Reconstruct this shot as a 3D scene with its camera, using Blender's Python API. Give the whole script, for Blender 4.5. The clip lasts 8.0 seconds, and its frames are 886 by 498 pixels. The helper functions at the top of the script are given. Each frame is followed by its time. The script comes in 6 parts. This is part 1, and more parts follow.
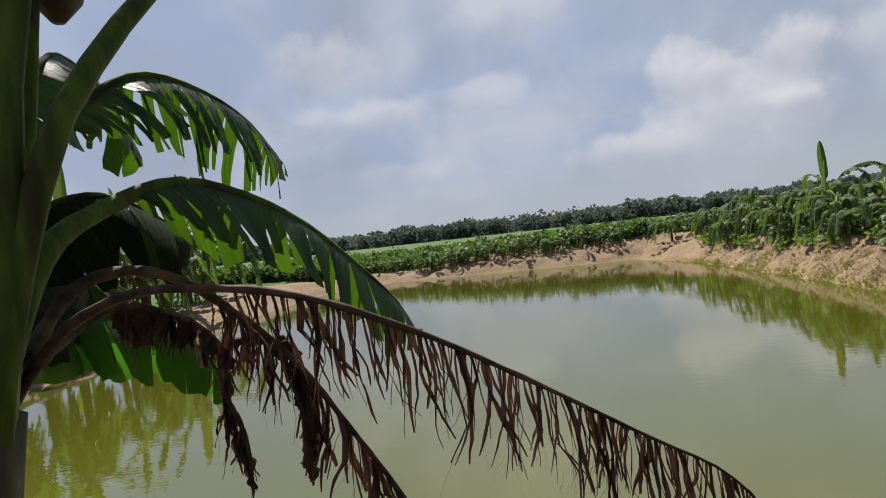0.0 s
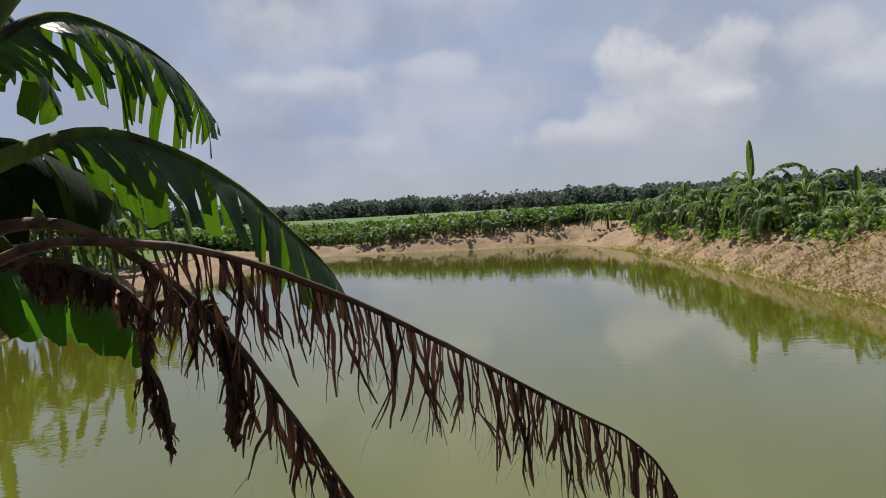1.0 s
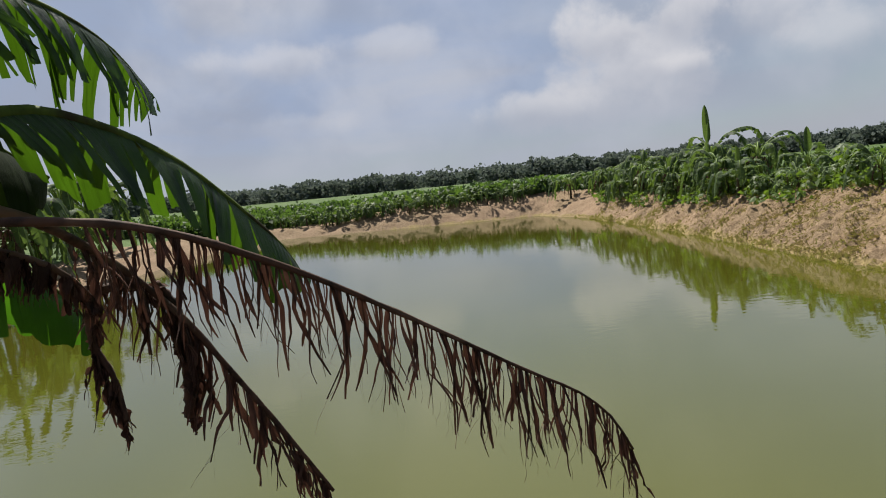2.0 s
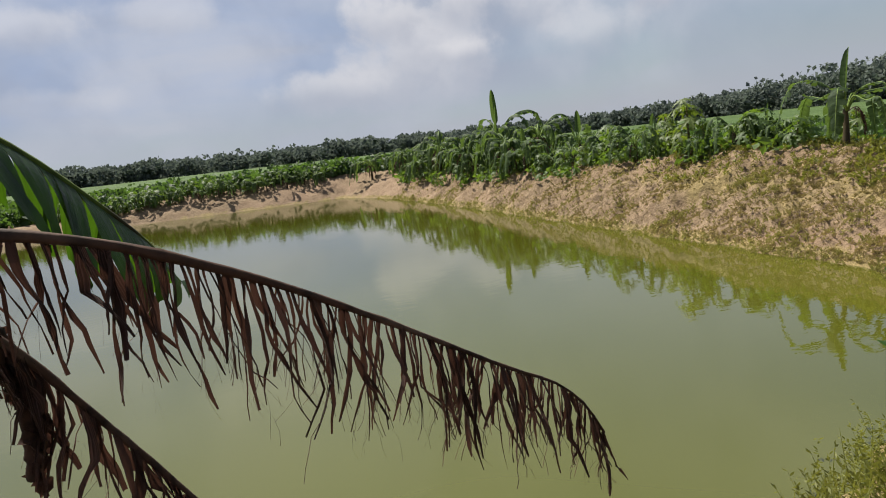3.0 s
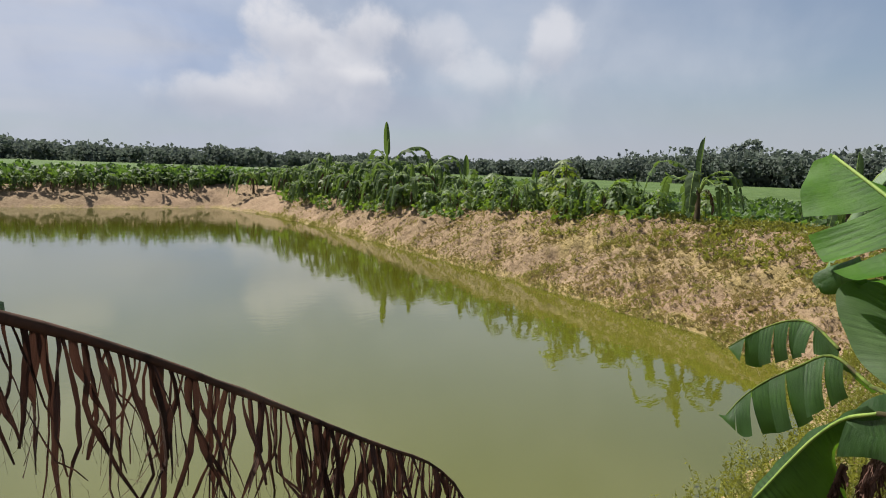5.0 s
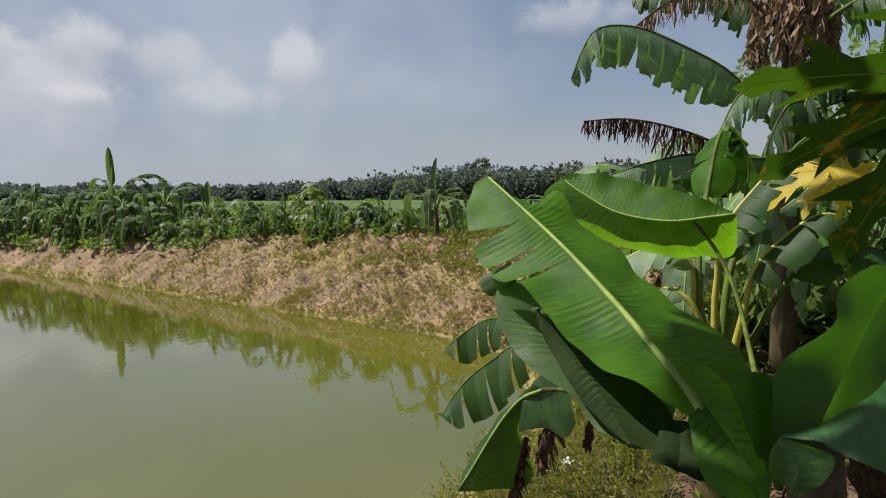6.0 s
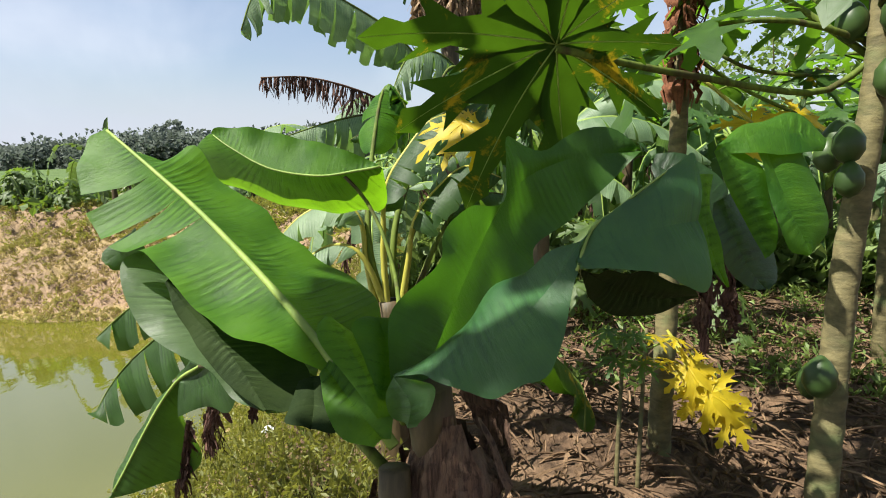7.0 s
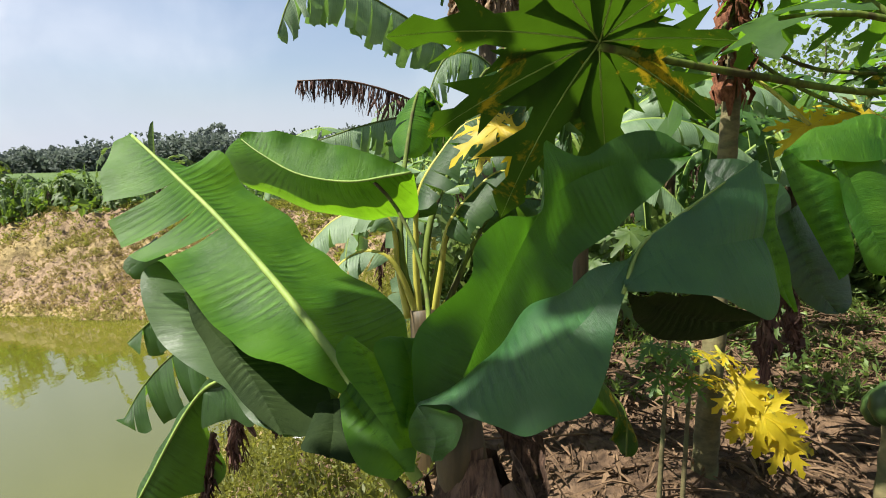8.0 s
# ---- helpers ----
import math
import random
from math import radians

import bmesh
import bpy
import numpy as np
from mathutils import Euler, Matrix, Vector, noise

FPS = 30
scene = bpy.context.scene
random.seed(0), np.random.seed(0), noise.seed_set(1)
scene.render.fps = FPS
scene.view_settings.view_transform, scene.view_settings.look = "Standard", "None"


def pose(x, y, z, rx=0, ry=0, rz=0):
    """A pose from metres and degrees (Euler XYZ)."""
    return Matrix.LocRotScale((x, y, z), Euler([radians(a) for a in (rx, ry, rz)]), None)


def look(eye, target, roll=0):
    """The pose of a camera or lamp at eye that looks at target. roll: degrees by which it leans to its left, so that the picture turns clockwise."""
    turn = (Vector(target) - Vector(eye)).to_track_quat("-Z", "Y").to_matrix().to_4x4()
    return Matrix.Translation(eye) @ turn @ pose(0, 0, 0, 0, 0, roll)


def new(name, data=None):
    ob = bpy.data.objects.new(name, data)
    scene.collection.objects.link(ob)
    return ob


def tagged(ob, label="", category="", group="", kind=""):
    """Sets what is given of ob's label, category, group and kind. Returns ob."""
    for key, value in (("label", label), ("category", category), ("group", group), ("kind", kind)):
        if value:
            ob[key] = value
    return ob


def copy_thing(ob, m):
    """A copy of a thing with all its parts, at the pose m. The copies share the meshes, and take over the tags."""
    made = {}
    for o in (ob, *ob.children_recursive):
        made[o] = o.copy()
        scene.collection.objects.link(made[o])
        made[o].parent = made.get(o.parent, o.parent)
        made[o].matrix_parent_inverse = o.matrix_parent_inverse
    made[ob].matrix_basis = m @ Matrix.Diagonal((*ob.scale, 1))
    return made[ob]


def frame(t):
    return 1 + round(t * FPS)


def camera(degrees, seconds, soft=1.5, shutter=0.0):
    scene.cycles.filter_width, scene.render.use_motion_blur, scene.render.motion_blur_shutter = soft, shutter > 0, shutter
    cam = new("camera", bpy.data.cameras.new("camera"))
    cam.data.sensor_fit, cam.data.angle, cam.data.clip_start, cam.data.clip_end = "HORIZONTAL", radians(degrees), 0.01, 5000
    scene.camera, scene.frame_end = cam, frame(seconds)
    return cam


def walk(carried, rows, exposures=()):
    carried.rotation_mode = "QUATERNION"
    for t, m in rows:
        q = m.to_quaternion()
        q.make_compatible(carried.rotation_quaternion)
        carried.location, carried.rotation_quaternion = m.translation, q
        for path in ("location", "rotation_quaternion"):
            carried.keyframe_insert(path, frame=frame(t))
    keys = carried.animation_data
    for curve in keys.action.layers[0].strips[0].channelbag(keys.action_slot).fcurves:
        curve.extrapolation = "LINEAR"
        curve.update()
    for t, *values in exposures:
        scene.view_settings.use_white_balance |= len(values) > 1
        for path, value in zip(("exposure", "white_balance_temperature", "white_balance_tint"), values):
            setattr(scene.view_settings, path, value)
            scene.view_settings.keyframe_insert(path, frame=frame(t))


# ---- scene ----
cam = camera(73.6, 8.0, soft=1.0)
PATH = [
    (0, (0.243, 0.322, 2.823), (0.136, 2.319, 2.78), -6.4),
    (0.5, (0.244, 0.318, 2.819), (0.252, 2.316, 2.726), -4.8),
    (1, (0.26, 0.318, 2.807), (0.343, 2.311, 2.671), -3.3),
    (1.5, (0.285, 0.337, 2.788), (0.397, 2.328, 2.63), -3.3),
    (1.7, (0.311, 0.3, 2.79), (0.394, 2.289, 2.594), -4.9),
    (2.8, (0.101, 0.507, 2.766), (0.798, 2.355, 2.453), -6.2),
    (3, (0.052, 0.539, 2.811), (0.865, 2.332, 2.459), -6.4),
    (3.2, (0.037, 0.567, 2.819), (1.083, 2.239, 2.487), -4.6),
    (3.5, (0.061, 0.622, 2.776), (1.317, 2.126, 2.377), 3.0),
    (4, (0.109, 0.67, 2.766), (1.324, 2.218, 2.409), 2.9),
    (4.2, (0.118, 0.69, 2.776), (1.216, 2.323, 2.421), 1.7),
    (5.3, (0.080, 0.612, 2.856), (1.330, 2.156, 2.627), 2.3),
    (5.5, (0.122, 0.614, 2.838), (1.471, 2.074, 2.618), 1.6),
    (6, (0.186, 0.47, 2.869), (1.899, 1.485, 2.687), -0.5),
    (6.3, (0.203, 0.425, 2.806), (2.039, 1.146, 2.476), 0.1),
    (6.5, (0.231, 0.381, 2.793), (2.133, 0.867, 2.412), 0.5),
    (7, (0.332, 0.325, 2.837), (2.304, 0.434, 2.519), -1.5),
    (7.5, (0.404, 0.332, 2.848), (2.369, 0.548, 2.545), -1.9),
    (8, (0.431, 0.319, 2.845), (2.393, 0.551, 2.538), -1.5),
]
walk(cam, [(t, look(eye, target, roll)) for t, eye, target, roll in PATH],
     [(0, 0.82), (1.5, 0.74), (3, 0.83), (3.5, 0.91), (4, 1.03), (5.5, 0.84), (6, 0.78), (6.5, 1.10), (7, 1.60), (8, 1.56)])

# ---- world, sun ----
SUN_AZ, SUN_EL = -22.0, 56.0  # degrees, from +y towards +x


def mth(tree, op, a, b=None, c=None):
    node = tree.nodes.new("ShaderNodeMath")
    node.operation = op
    for i, v in enumerate((a, b, c)):
        if v is None:
            continue
        if isinstance(v, (int, float)):
            node.inputs[i].default_value = v
        else:
            tree.links.new(v, node.inputs[i])
    return node.outputs[0]


def ramp(tree, fac, lo, hi, a=0.0, b=1.0):
    node = tree.nodes.new("ShaderNodeMapRange")
    node.interpolation_type = "SMOOTHSTEP"
    for i, v in enumerate((None, lo, hi, a, b)):
        if v is not None:
            node.inputs[i].default_value = v
    tree.links.new(fac, node.inputs[0])
    return node.outputs[0]


def blend(tree, fac, a, b, how="MIX"):
    node = tree.nodes.new("ShaderNodeMix")
    node.data_type, node.blend_type = "RGBA", how
    for i, v in ((0, fac), (6, a), (7, b)):
        if isinstance(v, (int, float)):
            node.inputs[i].default_value = v
        elif isinstance(v, tuple):
            node.inputs[i].default_value = (*v, 1)
        else:
            tree.links.new(v, node.inputs[i])
    return node.outputs[2]


def noise_of(tree, vec, scale, detail=4.0, rough=0.55, distort=0.0):
    node = tree.nodes.new("ShaderNodeTexNoise")
    node.inputs["Scale"].default_value = scale
    node.inputs["Detail"].default_value = detail
    node.inputs["Roughness"].default_value = rough
    node.inputs["Distortion"].default_value = distort
    if vec is not None:
        tree.links.new(vec, node.inputs["Vector"])
    return node.outputs[0]


def make_world():
    world = bpy.data.worlds.new("sky")
    scene.world = world
    world.use_nodes = True
    t = world.node_tree
    t.nodes.clear()
    co = t.nodes.new("ShaderNodeTexCoord").outputs["Generated"]
    sky = t.nodes.new("ShaderNodeTexSky")
    sky.sky_type, sky.sun_disc = "NISHITA", False
    sky.sun_elevation, sky.sun_rotation = radians(SUN_EL), radians(SUN_AZ)
    sky.air_density, sky.dust_density = 1.0, 2.0
    clear = blend(t, 1.0, sky.outputs[0], (0.1, 0.1, 0.1), "MULTIPLY")
    clear = blend(t, 1.0, clear, (0.34, 0.45, 0.68), "DARKEN")  # caps the clear sky's glare round the sun, so shade stays deep
    sep = t.nodes.new("ShaderNodeSeparateXYZ")
    t.links.new(co, sep.inputs[0])
    x, y, z = sep.outputs
    # clouds lie on a sheet overhead: the direction is laid onto a plane
    low = mth(t, "ADD", mth(t, "MAXIMUM", z, 0.0), 0.22)
    flat = t.nodes.new("ShaderNodeCombineXYZ")
    t.links.new(mth(t, "DIVIDE", x, low), flat.inputs[0])
    t.links.new(mth(t, "DIVIDE", y, low), flat.inputs[1])
    plane = flat.outputs[0]
    az = mth(t, "ARCTAN2", x, y)
    el = mth(t, "ARCSINE", z)
    soft = noise_of(t, plane, 1.1, 6.0, 0.5, 0.4)
    lumps = noise_of(t, co, 5.0, 5.0, 0.5, 0.25)
    puffs = noise_of(t, co, 11.0, 6.0, 0.55, 0.1)
    veil = ramp(t, soft, 0.34, 0.66, 0.45, 0.92)
    # towards the east the sky is clearer
    veil = mth(t, "MULTIPLY", veil, ramp(t, az, 0.35, 1.4, 1.0, 0.42))
    veil = mth(t, "MULTIPLY", veil, ramp(t, el, 0.45, 0.95, 1.0, 0.35))
    shade = ramp(t, lumps, 0.36, 0.66)
    cloud = blend(t, shade, (0.36, 0.40, 0.50), (0.53, 0.555, 0.63))
    col = blend(t, veil, clear, cloud)
    # heaped clouds: azimuth, elevation, half sizes, in degrees, and brightness
    heaps = ((24, 8.5, 7.5, 5.5, 0.95), (20.5, 11.5, 3.5, 3.0, 0.9), (28.5, 12.2, 3.8, 2.6, 0.9), (15, 5.8, 6, 1.8, 0.8), (28, 8.0, 3.0, 1.3, 1.0), (35, 11.5, 3.5, 2.2, 0.5), (40.5, 8.5, 4.5, 2.5, 0.6), (45.5, 12, 2.6, 2.8, 0.8),
             (71, 15.5, 6, 2.0, 0.7), (-8.7, 12, 6, 1.6, 0.6), (-13, 17, 5, 3.0, 0.6), (2, 13, 5, 1.6, 0.5), (-7, 6.3, 6, 1.6, 0.35), (5, 20, 7, 3, 0.5))
    for a, e, sa, se, amount in heaps:
        qa = mth(t, "DIVIDE", mth(t, "SUBTRACT", az, radians(a)), radians(sa))
        qe = mth(t, "DIVIDE", mth(t, "SUBTRACT", el, radians(e)), radians(se))
        far = mth(t, "SQRT", mth(t, "ADD", mth(t, "MULTIPLY", qa, qa), mth(t, "MULTIPLY", qe, qe)))
        edge = mth(t, "ADD", far, mth(t, "MULTIPLY", mth(t, "SUBTRACT", puffs, 0.5), 2.8))
        mask = ramp(t, edge, 1.25, 0.30, 0.0, amount * 0.9)
        body = blend(t, ramp(t, mth(t, "ADD", qe, mth(t, "MULTIPLY", mth(t, "SUBTRACT", lumps, 0.5), 3.0)), -0.9, 0.5),
                     (0.46, 0.485, 0.565), (0.70, 0.70, 0.74))
        col = blend(t, mask, col, body)
    # pale air along the horizon
    col = blend(t, ramp(t, el, 0.0, 0.16, 0.75, 0.0), col, (0.455, 0.49, 0.57))
    bg = t.nodes.new("ShaderNodeBackground")
    t.links.new(col, bg.inputs[0])
    bg.inputs[1].default_value = 0.56
    out = t.nodes.new("ShaderNodeOutputWorld")
    t.links.new(bg.outputs[0], out.inputs[0])


make_world()
sun = new("sun", bpy.data.lights.new("sun", "SUN"))
sun.data.energy, sun.data.angle, sun.data.color = 5.0, radians(0.6), (1.0, 0.95, 0.86)
_s = (math.sin(radians(SUN_AZ)) * math.cos(radians(SUN_EL)), math.cos(radians(SUN_AZ)) * math.cos(radians(SUN_EL)), math.sin(radians(SUN_EL)))
sun.matrix_world = look((_s[0] * 50, _s[1] * 50, _s[2] * 50), (0, 0, 0))


# ---- materials ----
TONE = 0.62  # depth of every natural colour below


def toned(c, k=1.0):
    return tuple(v * TONE * k for v in c)


def material(name):
    mat = bpy.data.materials.new(name)
    mat.use_nodes = True
    t = mat.node_tree
    bsdf = t.nodes["Principled BSDF"]
    return mat, t, bsdf


def put_bump(t, bsdf, height, strength, distance):
    b = t.nodes.new("ShaderNodeBump")
    b.inputs["Strength"].default_value, b.inputs["Distance"].default_value = strength, distance
    t.links.new(height, b.inputs["Height"])
    t.links.new(b.outputs[0], bsdf.inputs["Normal"])
    return b.outputs[0]


def leaf_mat(name, dark, light, seep, rough=0.38, vein=90.0, amount=0.38, spots=None, gloss=0.5, ribbed=0.5, own=0.25, strips=False):
    """A leaf: veins across it from the uv, blotches, and light let through."""
    mat, t, bsdf = material(name)
    dark, light, seep, spots = toned(dark), toned(light), toned(seep, 1.3), toned(spots) if spots else None
    tc = t.nodes.new("ShaderNodeTexCoord")
    blot = noise_of(t, tc.outputs["Object"], 9.0, 5.0)
    isl = t.nodes.new("ShaderNodeNewGeometry").outputs["Random Per Island"] if strips else t.nodes.new("ShaderNodeObjectInfo").outputs["Random"]
    fac = mth(t, "ADD", mth(t, "MULTIPLY", ramp(t, blot, 0.3, 0.7), 1 - own), mth(t, "MULTIPLY", isl, own))
    col = blend(t, fac, dark, light)
    sep = t.nodes.new("ShaderNodeSeparateXYZ")
    t.links.new(tc.outputs["UV"], sep.inputs[0])
    streak = t.nodes.new("ShaderNodeCombineXYZ")
    t.links.new(mth(t, "MULTIPLY", sep.outputs[0], vein), streak.inputs[0])
    t.links.new(mth(t, "MULTIPLY", sep.outputs[1], 1.2), streak.inputs[1])
    wave = mth(t, "SINE", mth(t, "ADD", mth(t, "MULTIPLY", sep.outputs[0], vein * 4.2), mth(t, "MULTIPLY", noise_of(t, streak.outputs[0], 0.12, 2.0), 9.0)))
    fine = noise_of(t, streak.outputs[0], 1.6, 4.0, 0.75)
    uneven = ramp(t, noise_of(t, tc.outputs["Object"], 6.0, 2.0), 0.40, 0.62, 0.04, 0.26)
    inner = mth(t, "MAXIMUM", mth(t, "SUBTRACT", 1.15, mth(t, "MULTIPLY", sep.outputs[1], 0.65)), 0.45)
    veins = mth(t, "ADD", 0.55, mth(t, "MULTIPLY", inner, mth(t, "ADD", mth(t, "MULTIPLY", wave, uneven), mth(t, "MULTIPLY", mth(t, "SUBTRACT", fine, 0.5), 1.5))))
    col = blend(t, ramp(t, veins, 0.62, 1.0, 0.0, ribbed), col, tuple(min(1, c * 2.0 + 0.015) for c in light))
    col = blend(t, ramp(t, veins, 0.50, 0.22, 0.0, ribbed), col, tuple(c * 0.45 for c in dark))
    if spots:
        mott = noise_of(t, tc.outputs["Object"], 5.0, 6.0, 0.7, 0.5)
        col = blend(t, ramp(t, mott, 0.56, 0.66), col, spots)
    t.links.new(col, bsdf.inputs["Base Color"])
    bsdf.inputs["Roughness"].default_value = rough
    bsdf.inputs["Specular IOR Level"].default_value = gloss
    normal = put_bump(t, bsdf, mth(t, "ADD", veins, mth(t, "MULTIPLY", blot, 1.6)), 0.5, 0.005)
    tr = t.nodes.new("ShaderNodeBsdfTranslucent")
    tcol = blend(t, fac, tuple(c * 0.75 for c in seep), seep)
    tcol = blend(t, ramp(t, veins, 0.52, 0.25, 0.0, ribbed * 1.2), tcol, tuple(c * 0.4 for c in seep))
    if spots:
        tcol = blend(t, ramp(t, mott, 0.56, 0.66), tcol, spots)
    t.links.new(tcol, tr.inputs[0])
    mix = t.nodes.new("ShaderNodeMixShader")
    mix.inputs[0].default_value = amount
    t.links.new(bsdf.outputs[0], mix.inputs[1])
    t.links.new(tr.outputs[0], mix.inputs[2])
    t.links.new(mix.outputs[0], t.nodes["Material Output"].inputs[0])
    return mat


def plain_mat(name, a, b, scale=12.0, rough=0.7, bump=0.4, dist=0.004, stretch=(1, 1, 1), third=None, lo=0.3, hi=0.7, gloss=0.3):
    """Bark, earth or stalk: two colours over noise, a third as stains, and relief."""
    mat, t, bsdf = material(name)
    a, b, third = toned(a), toned(b), toned(third) if third else None
    tc = t.nodes.new("ShaderNodeTexCoord")
    mp = t.nodes.new("ShaderNodeMapping")
    mp.inputs["Scale"].default_value = stretch
    t.links.new(tc.outputs["Object"], mp.inputs[0])
    n1 = noise_of(t, mp.outputs[0], scale, 6.0, 0.62, 0.2)
    n2 = noise_of(t, mp.outputs[0], scale * 0.23, 3.0)
    col = blend(t, ramp(t, n1, lo, hi), a, b)
    if third:
        col = blend(t, ramp(t, n2, 0.48, 0.66, 0.0, 0.85), col, third)
    t.links.new(col, bsdf.inputs["Base Color"])
    bsdf.inputs["Roughness"].default_value = rough
    bsdf.inputs["Specular IOR Level"].default_value = gloss
    put_bump(t, bsdf, n1, bump, dist)
    return mat


M_LEAF = leaf_mat("banana_leaf", (0.022, 0.088, 0.007), (0.078, 0.200, 0.014), (0.30, 0.66, 0.014), rough=0.5, vein=75.0, amount=0.36, gloss=0.16, ribbed=0.5)
M_LEAF_SHINY = leaf_mat("banana_leaf_shiny", (0.011, 0.070, 0.018), (0.036, 0.135, 0.030), (0.28, 0.60, 0.020), rough=0.5, vein=75.0, amount=0.30, gloss=0.5, ribbed=0.3)
M_LEAF_UPRIGHT = leaf_mat("banana_leaf_upright", (0.018, 0.070, 0.008), (0.052, 0.140, 0.014), (0.10, 0.30, 0.012), rough=0.45, vein=75.0, amount=0.34, gloss=0.3, ribbed=0.3)
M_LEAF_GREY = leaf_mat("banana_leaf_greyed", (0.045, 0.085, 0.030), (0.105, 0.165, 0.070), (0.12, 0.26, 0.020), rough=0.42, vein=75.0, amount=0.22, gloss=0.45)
M_LEAF_TORN = leaf_mat("banana_leaf_torn", (0.018, 0.058, 0.012), (0.045, 0.112, 0.022), (0.15, 0.31, 0.020), rough=0.5, vein=75.0, gloss=0.3)
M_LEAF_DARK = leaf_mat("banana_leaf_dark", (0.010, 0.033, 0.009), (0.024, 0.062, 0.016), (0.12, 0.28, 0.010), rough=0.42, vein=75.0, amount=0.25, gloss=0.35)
# shade is put into this near-black colour, for leaves lying under others
M_LEAF_SHADED = leaf_mat("banana_leaf_shaded", (0.012, 0.024, 0.008), (0.030, 0.050, 0.014), (0.03, 0.06, 0.008), rough=0.75, vein=75.0, amount=0.08, gloss=0.06)
M_LEAF_PALE = leaf_mat("banana_leaf_pale", (0.125, 0.220, 0.105), (0.250, 0.370, 0.190), (0.21, 0.39, 0.07), rough=0.5)
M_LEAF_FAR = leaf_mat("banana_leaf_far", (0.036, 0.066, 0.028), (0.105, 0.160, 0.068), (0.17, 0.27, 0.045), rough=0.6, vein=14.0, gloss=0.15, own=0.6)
M_PAPAYA = leaf_mat("papaya_leaf", (0.035, 0.098, 0.014), (0.066, 0.160, 0.023), (0.172, 0.374, 0.016), rough=0.5, vein=24.0, amount=0.50, ribbed=0.25)
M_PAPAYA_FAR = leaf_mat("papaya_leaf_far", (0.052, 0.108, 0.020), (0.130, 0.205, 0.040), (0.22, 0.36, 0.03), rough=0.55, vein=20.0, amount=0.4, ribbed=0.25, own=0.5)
M_YELLOW = leaf_mat("yellow_leaf", (0.60, 0.44, 0.010), (0.80, 0.64, 0.018), (0.95, 0.74, 0.015), rough=0.55, vein=24.0, amount=0.5, spots=(0.36, 0.33, 0.03), ribbed=0.15)
M_MIXED = leaf_mat("turning_leaf", (0.022, 0.066, 0.008), (0.045, 0.110, 0.013), (0.062, 0.14, 0.005), rough=0.5, vein=24.0, amount=0.5, spots=(0.50, 0.35, 0.015), ribbed=0.2, gloss=0.25)
M_DRY = leaf_mat("dry_leaf", (0.014, 0.009, 0.007), (0.230, 0.125, 0.095), (0.10, 0.045, 0.03), rough=0.8, vein=60.0, amount=0.25, gloss=0.2, own=0.6, strips=True)
M_DRY_PALE = leaf_mat("dry_leaf_pale", (0.22, 0.145, 0.088), (0.46, 0.33, 0.21), (0.34, 0.23, 0.12), rough=0.85, vein=60.0, amount=0.25, gloss=0.2)
M_RIB = plain_mat("midrib", (0.180, 0.290, 0.045), (0.300, 0.410, 0.085), 20, 0.65, 0.15, 0.002, (1, 1, 0.2))
M_PETIOLE = plain_mat("petiole", (0.065, 0.105, 0.009), (0.145, 0.205, 0.020), 14, 0.8, 0.25, 0.002, (3, 3, 0.4), (0.045, 0.026, 0.010))
M_YPETIOLE = plain_mat("yellow_petiole", (0.34, 0.34, 0.045), (0.50, 0.46, 0.075), 14, 0.5, 0.2, 0.002, (3, 3, 0.4))
M_DRYRIB = plain_mat("dry_midrib", (0.030, 0.016, 0.010), (0.120, 0.058, 0.036), 28, 0.8, 0.6, 0.003, (1, 1, 1), (0.21, 0.13, 0.09), 0.32, 0.62)
M_STEM = plain_mat("pseudostem", (0.048, 0.038, 0.015), (0.125, 0.088, 0.038), 9, 0.6, 0.5, 0.006, (3, 3, 0.35), (0.058, 0.026, 0.016))
M_SHEATH = plain_mat("dry_sheath", (0.045, 0.023, 0.014), (0.190, 0.110, 0.070), 30, 0.85, 0.9, 0.010, (4, 4, 0.2), (0.20, 0.135, 0.090), 0.34, 0.66)
M_TRUNK = plain_mat("papaya_bark", (0.085, 0.075, 0.030), (0.200, 0.170, 0.075), 13, 0.8, 0.8, 0.008, (1, 1, 2.4), (0.140, 0.175, 0.065))
M_YOUNG = leaf_mat("young_leaf", (0.085, 0.135, 0.022), (0.165, 0.225, 0.040), (0.24, 0.34, 0.03), rough=0.55, vein=20.0, amount=0.4, ribbed=0.25, own=0.5)
M_FIBRE = plain_mat("red_fibre", (0.098, 0.029, 0.012), (0.262, 0.098, 0.041), 30, 0.85, 0.7, 0.006, (3, 3, 0.5))
M_FRUIT = plain_mat("papaya_skin", (0.029, 0.061, 0.015), (0.053, 0.098, 0.023), 7, 0.42, 0.15, 0.003)
M_WEED = leaf_mat("weed", (0.140, 0.165, 0.028), (0.310, 0.315, 0.065), (0.36, 0.37, 0.050), rough=0.6, vein=10.0)
M_WEED_DRY = leaf_mat("bank_weed", (0.26, 0.19, 0.085), (0.50, 0.39, 0.18), (0.40, 0.33, 0.10), rough=0.75, vein=10.0)
M_WEED_OLIVE = leaf_mat("olive_weed", (0.17, 0.145, 0.045), (0.42, 0.37, 0.11), (0.36, 0.34, 0.07), rough=0.65, vein=10.0, own=0.7, strips=True)
M_GRASS = leaf_mat("field_grass", (0.105, 0.170, 0.042), (0.195, 0.275, 0.080), (0.24, 0.34, 0.07), rough=0.6, vein=10.0)
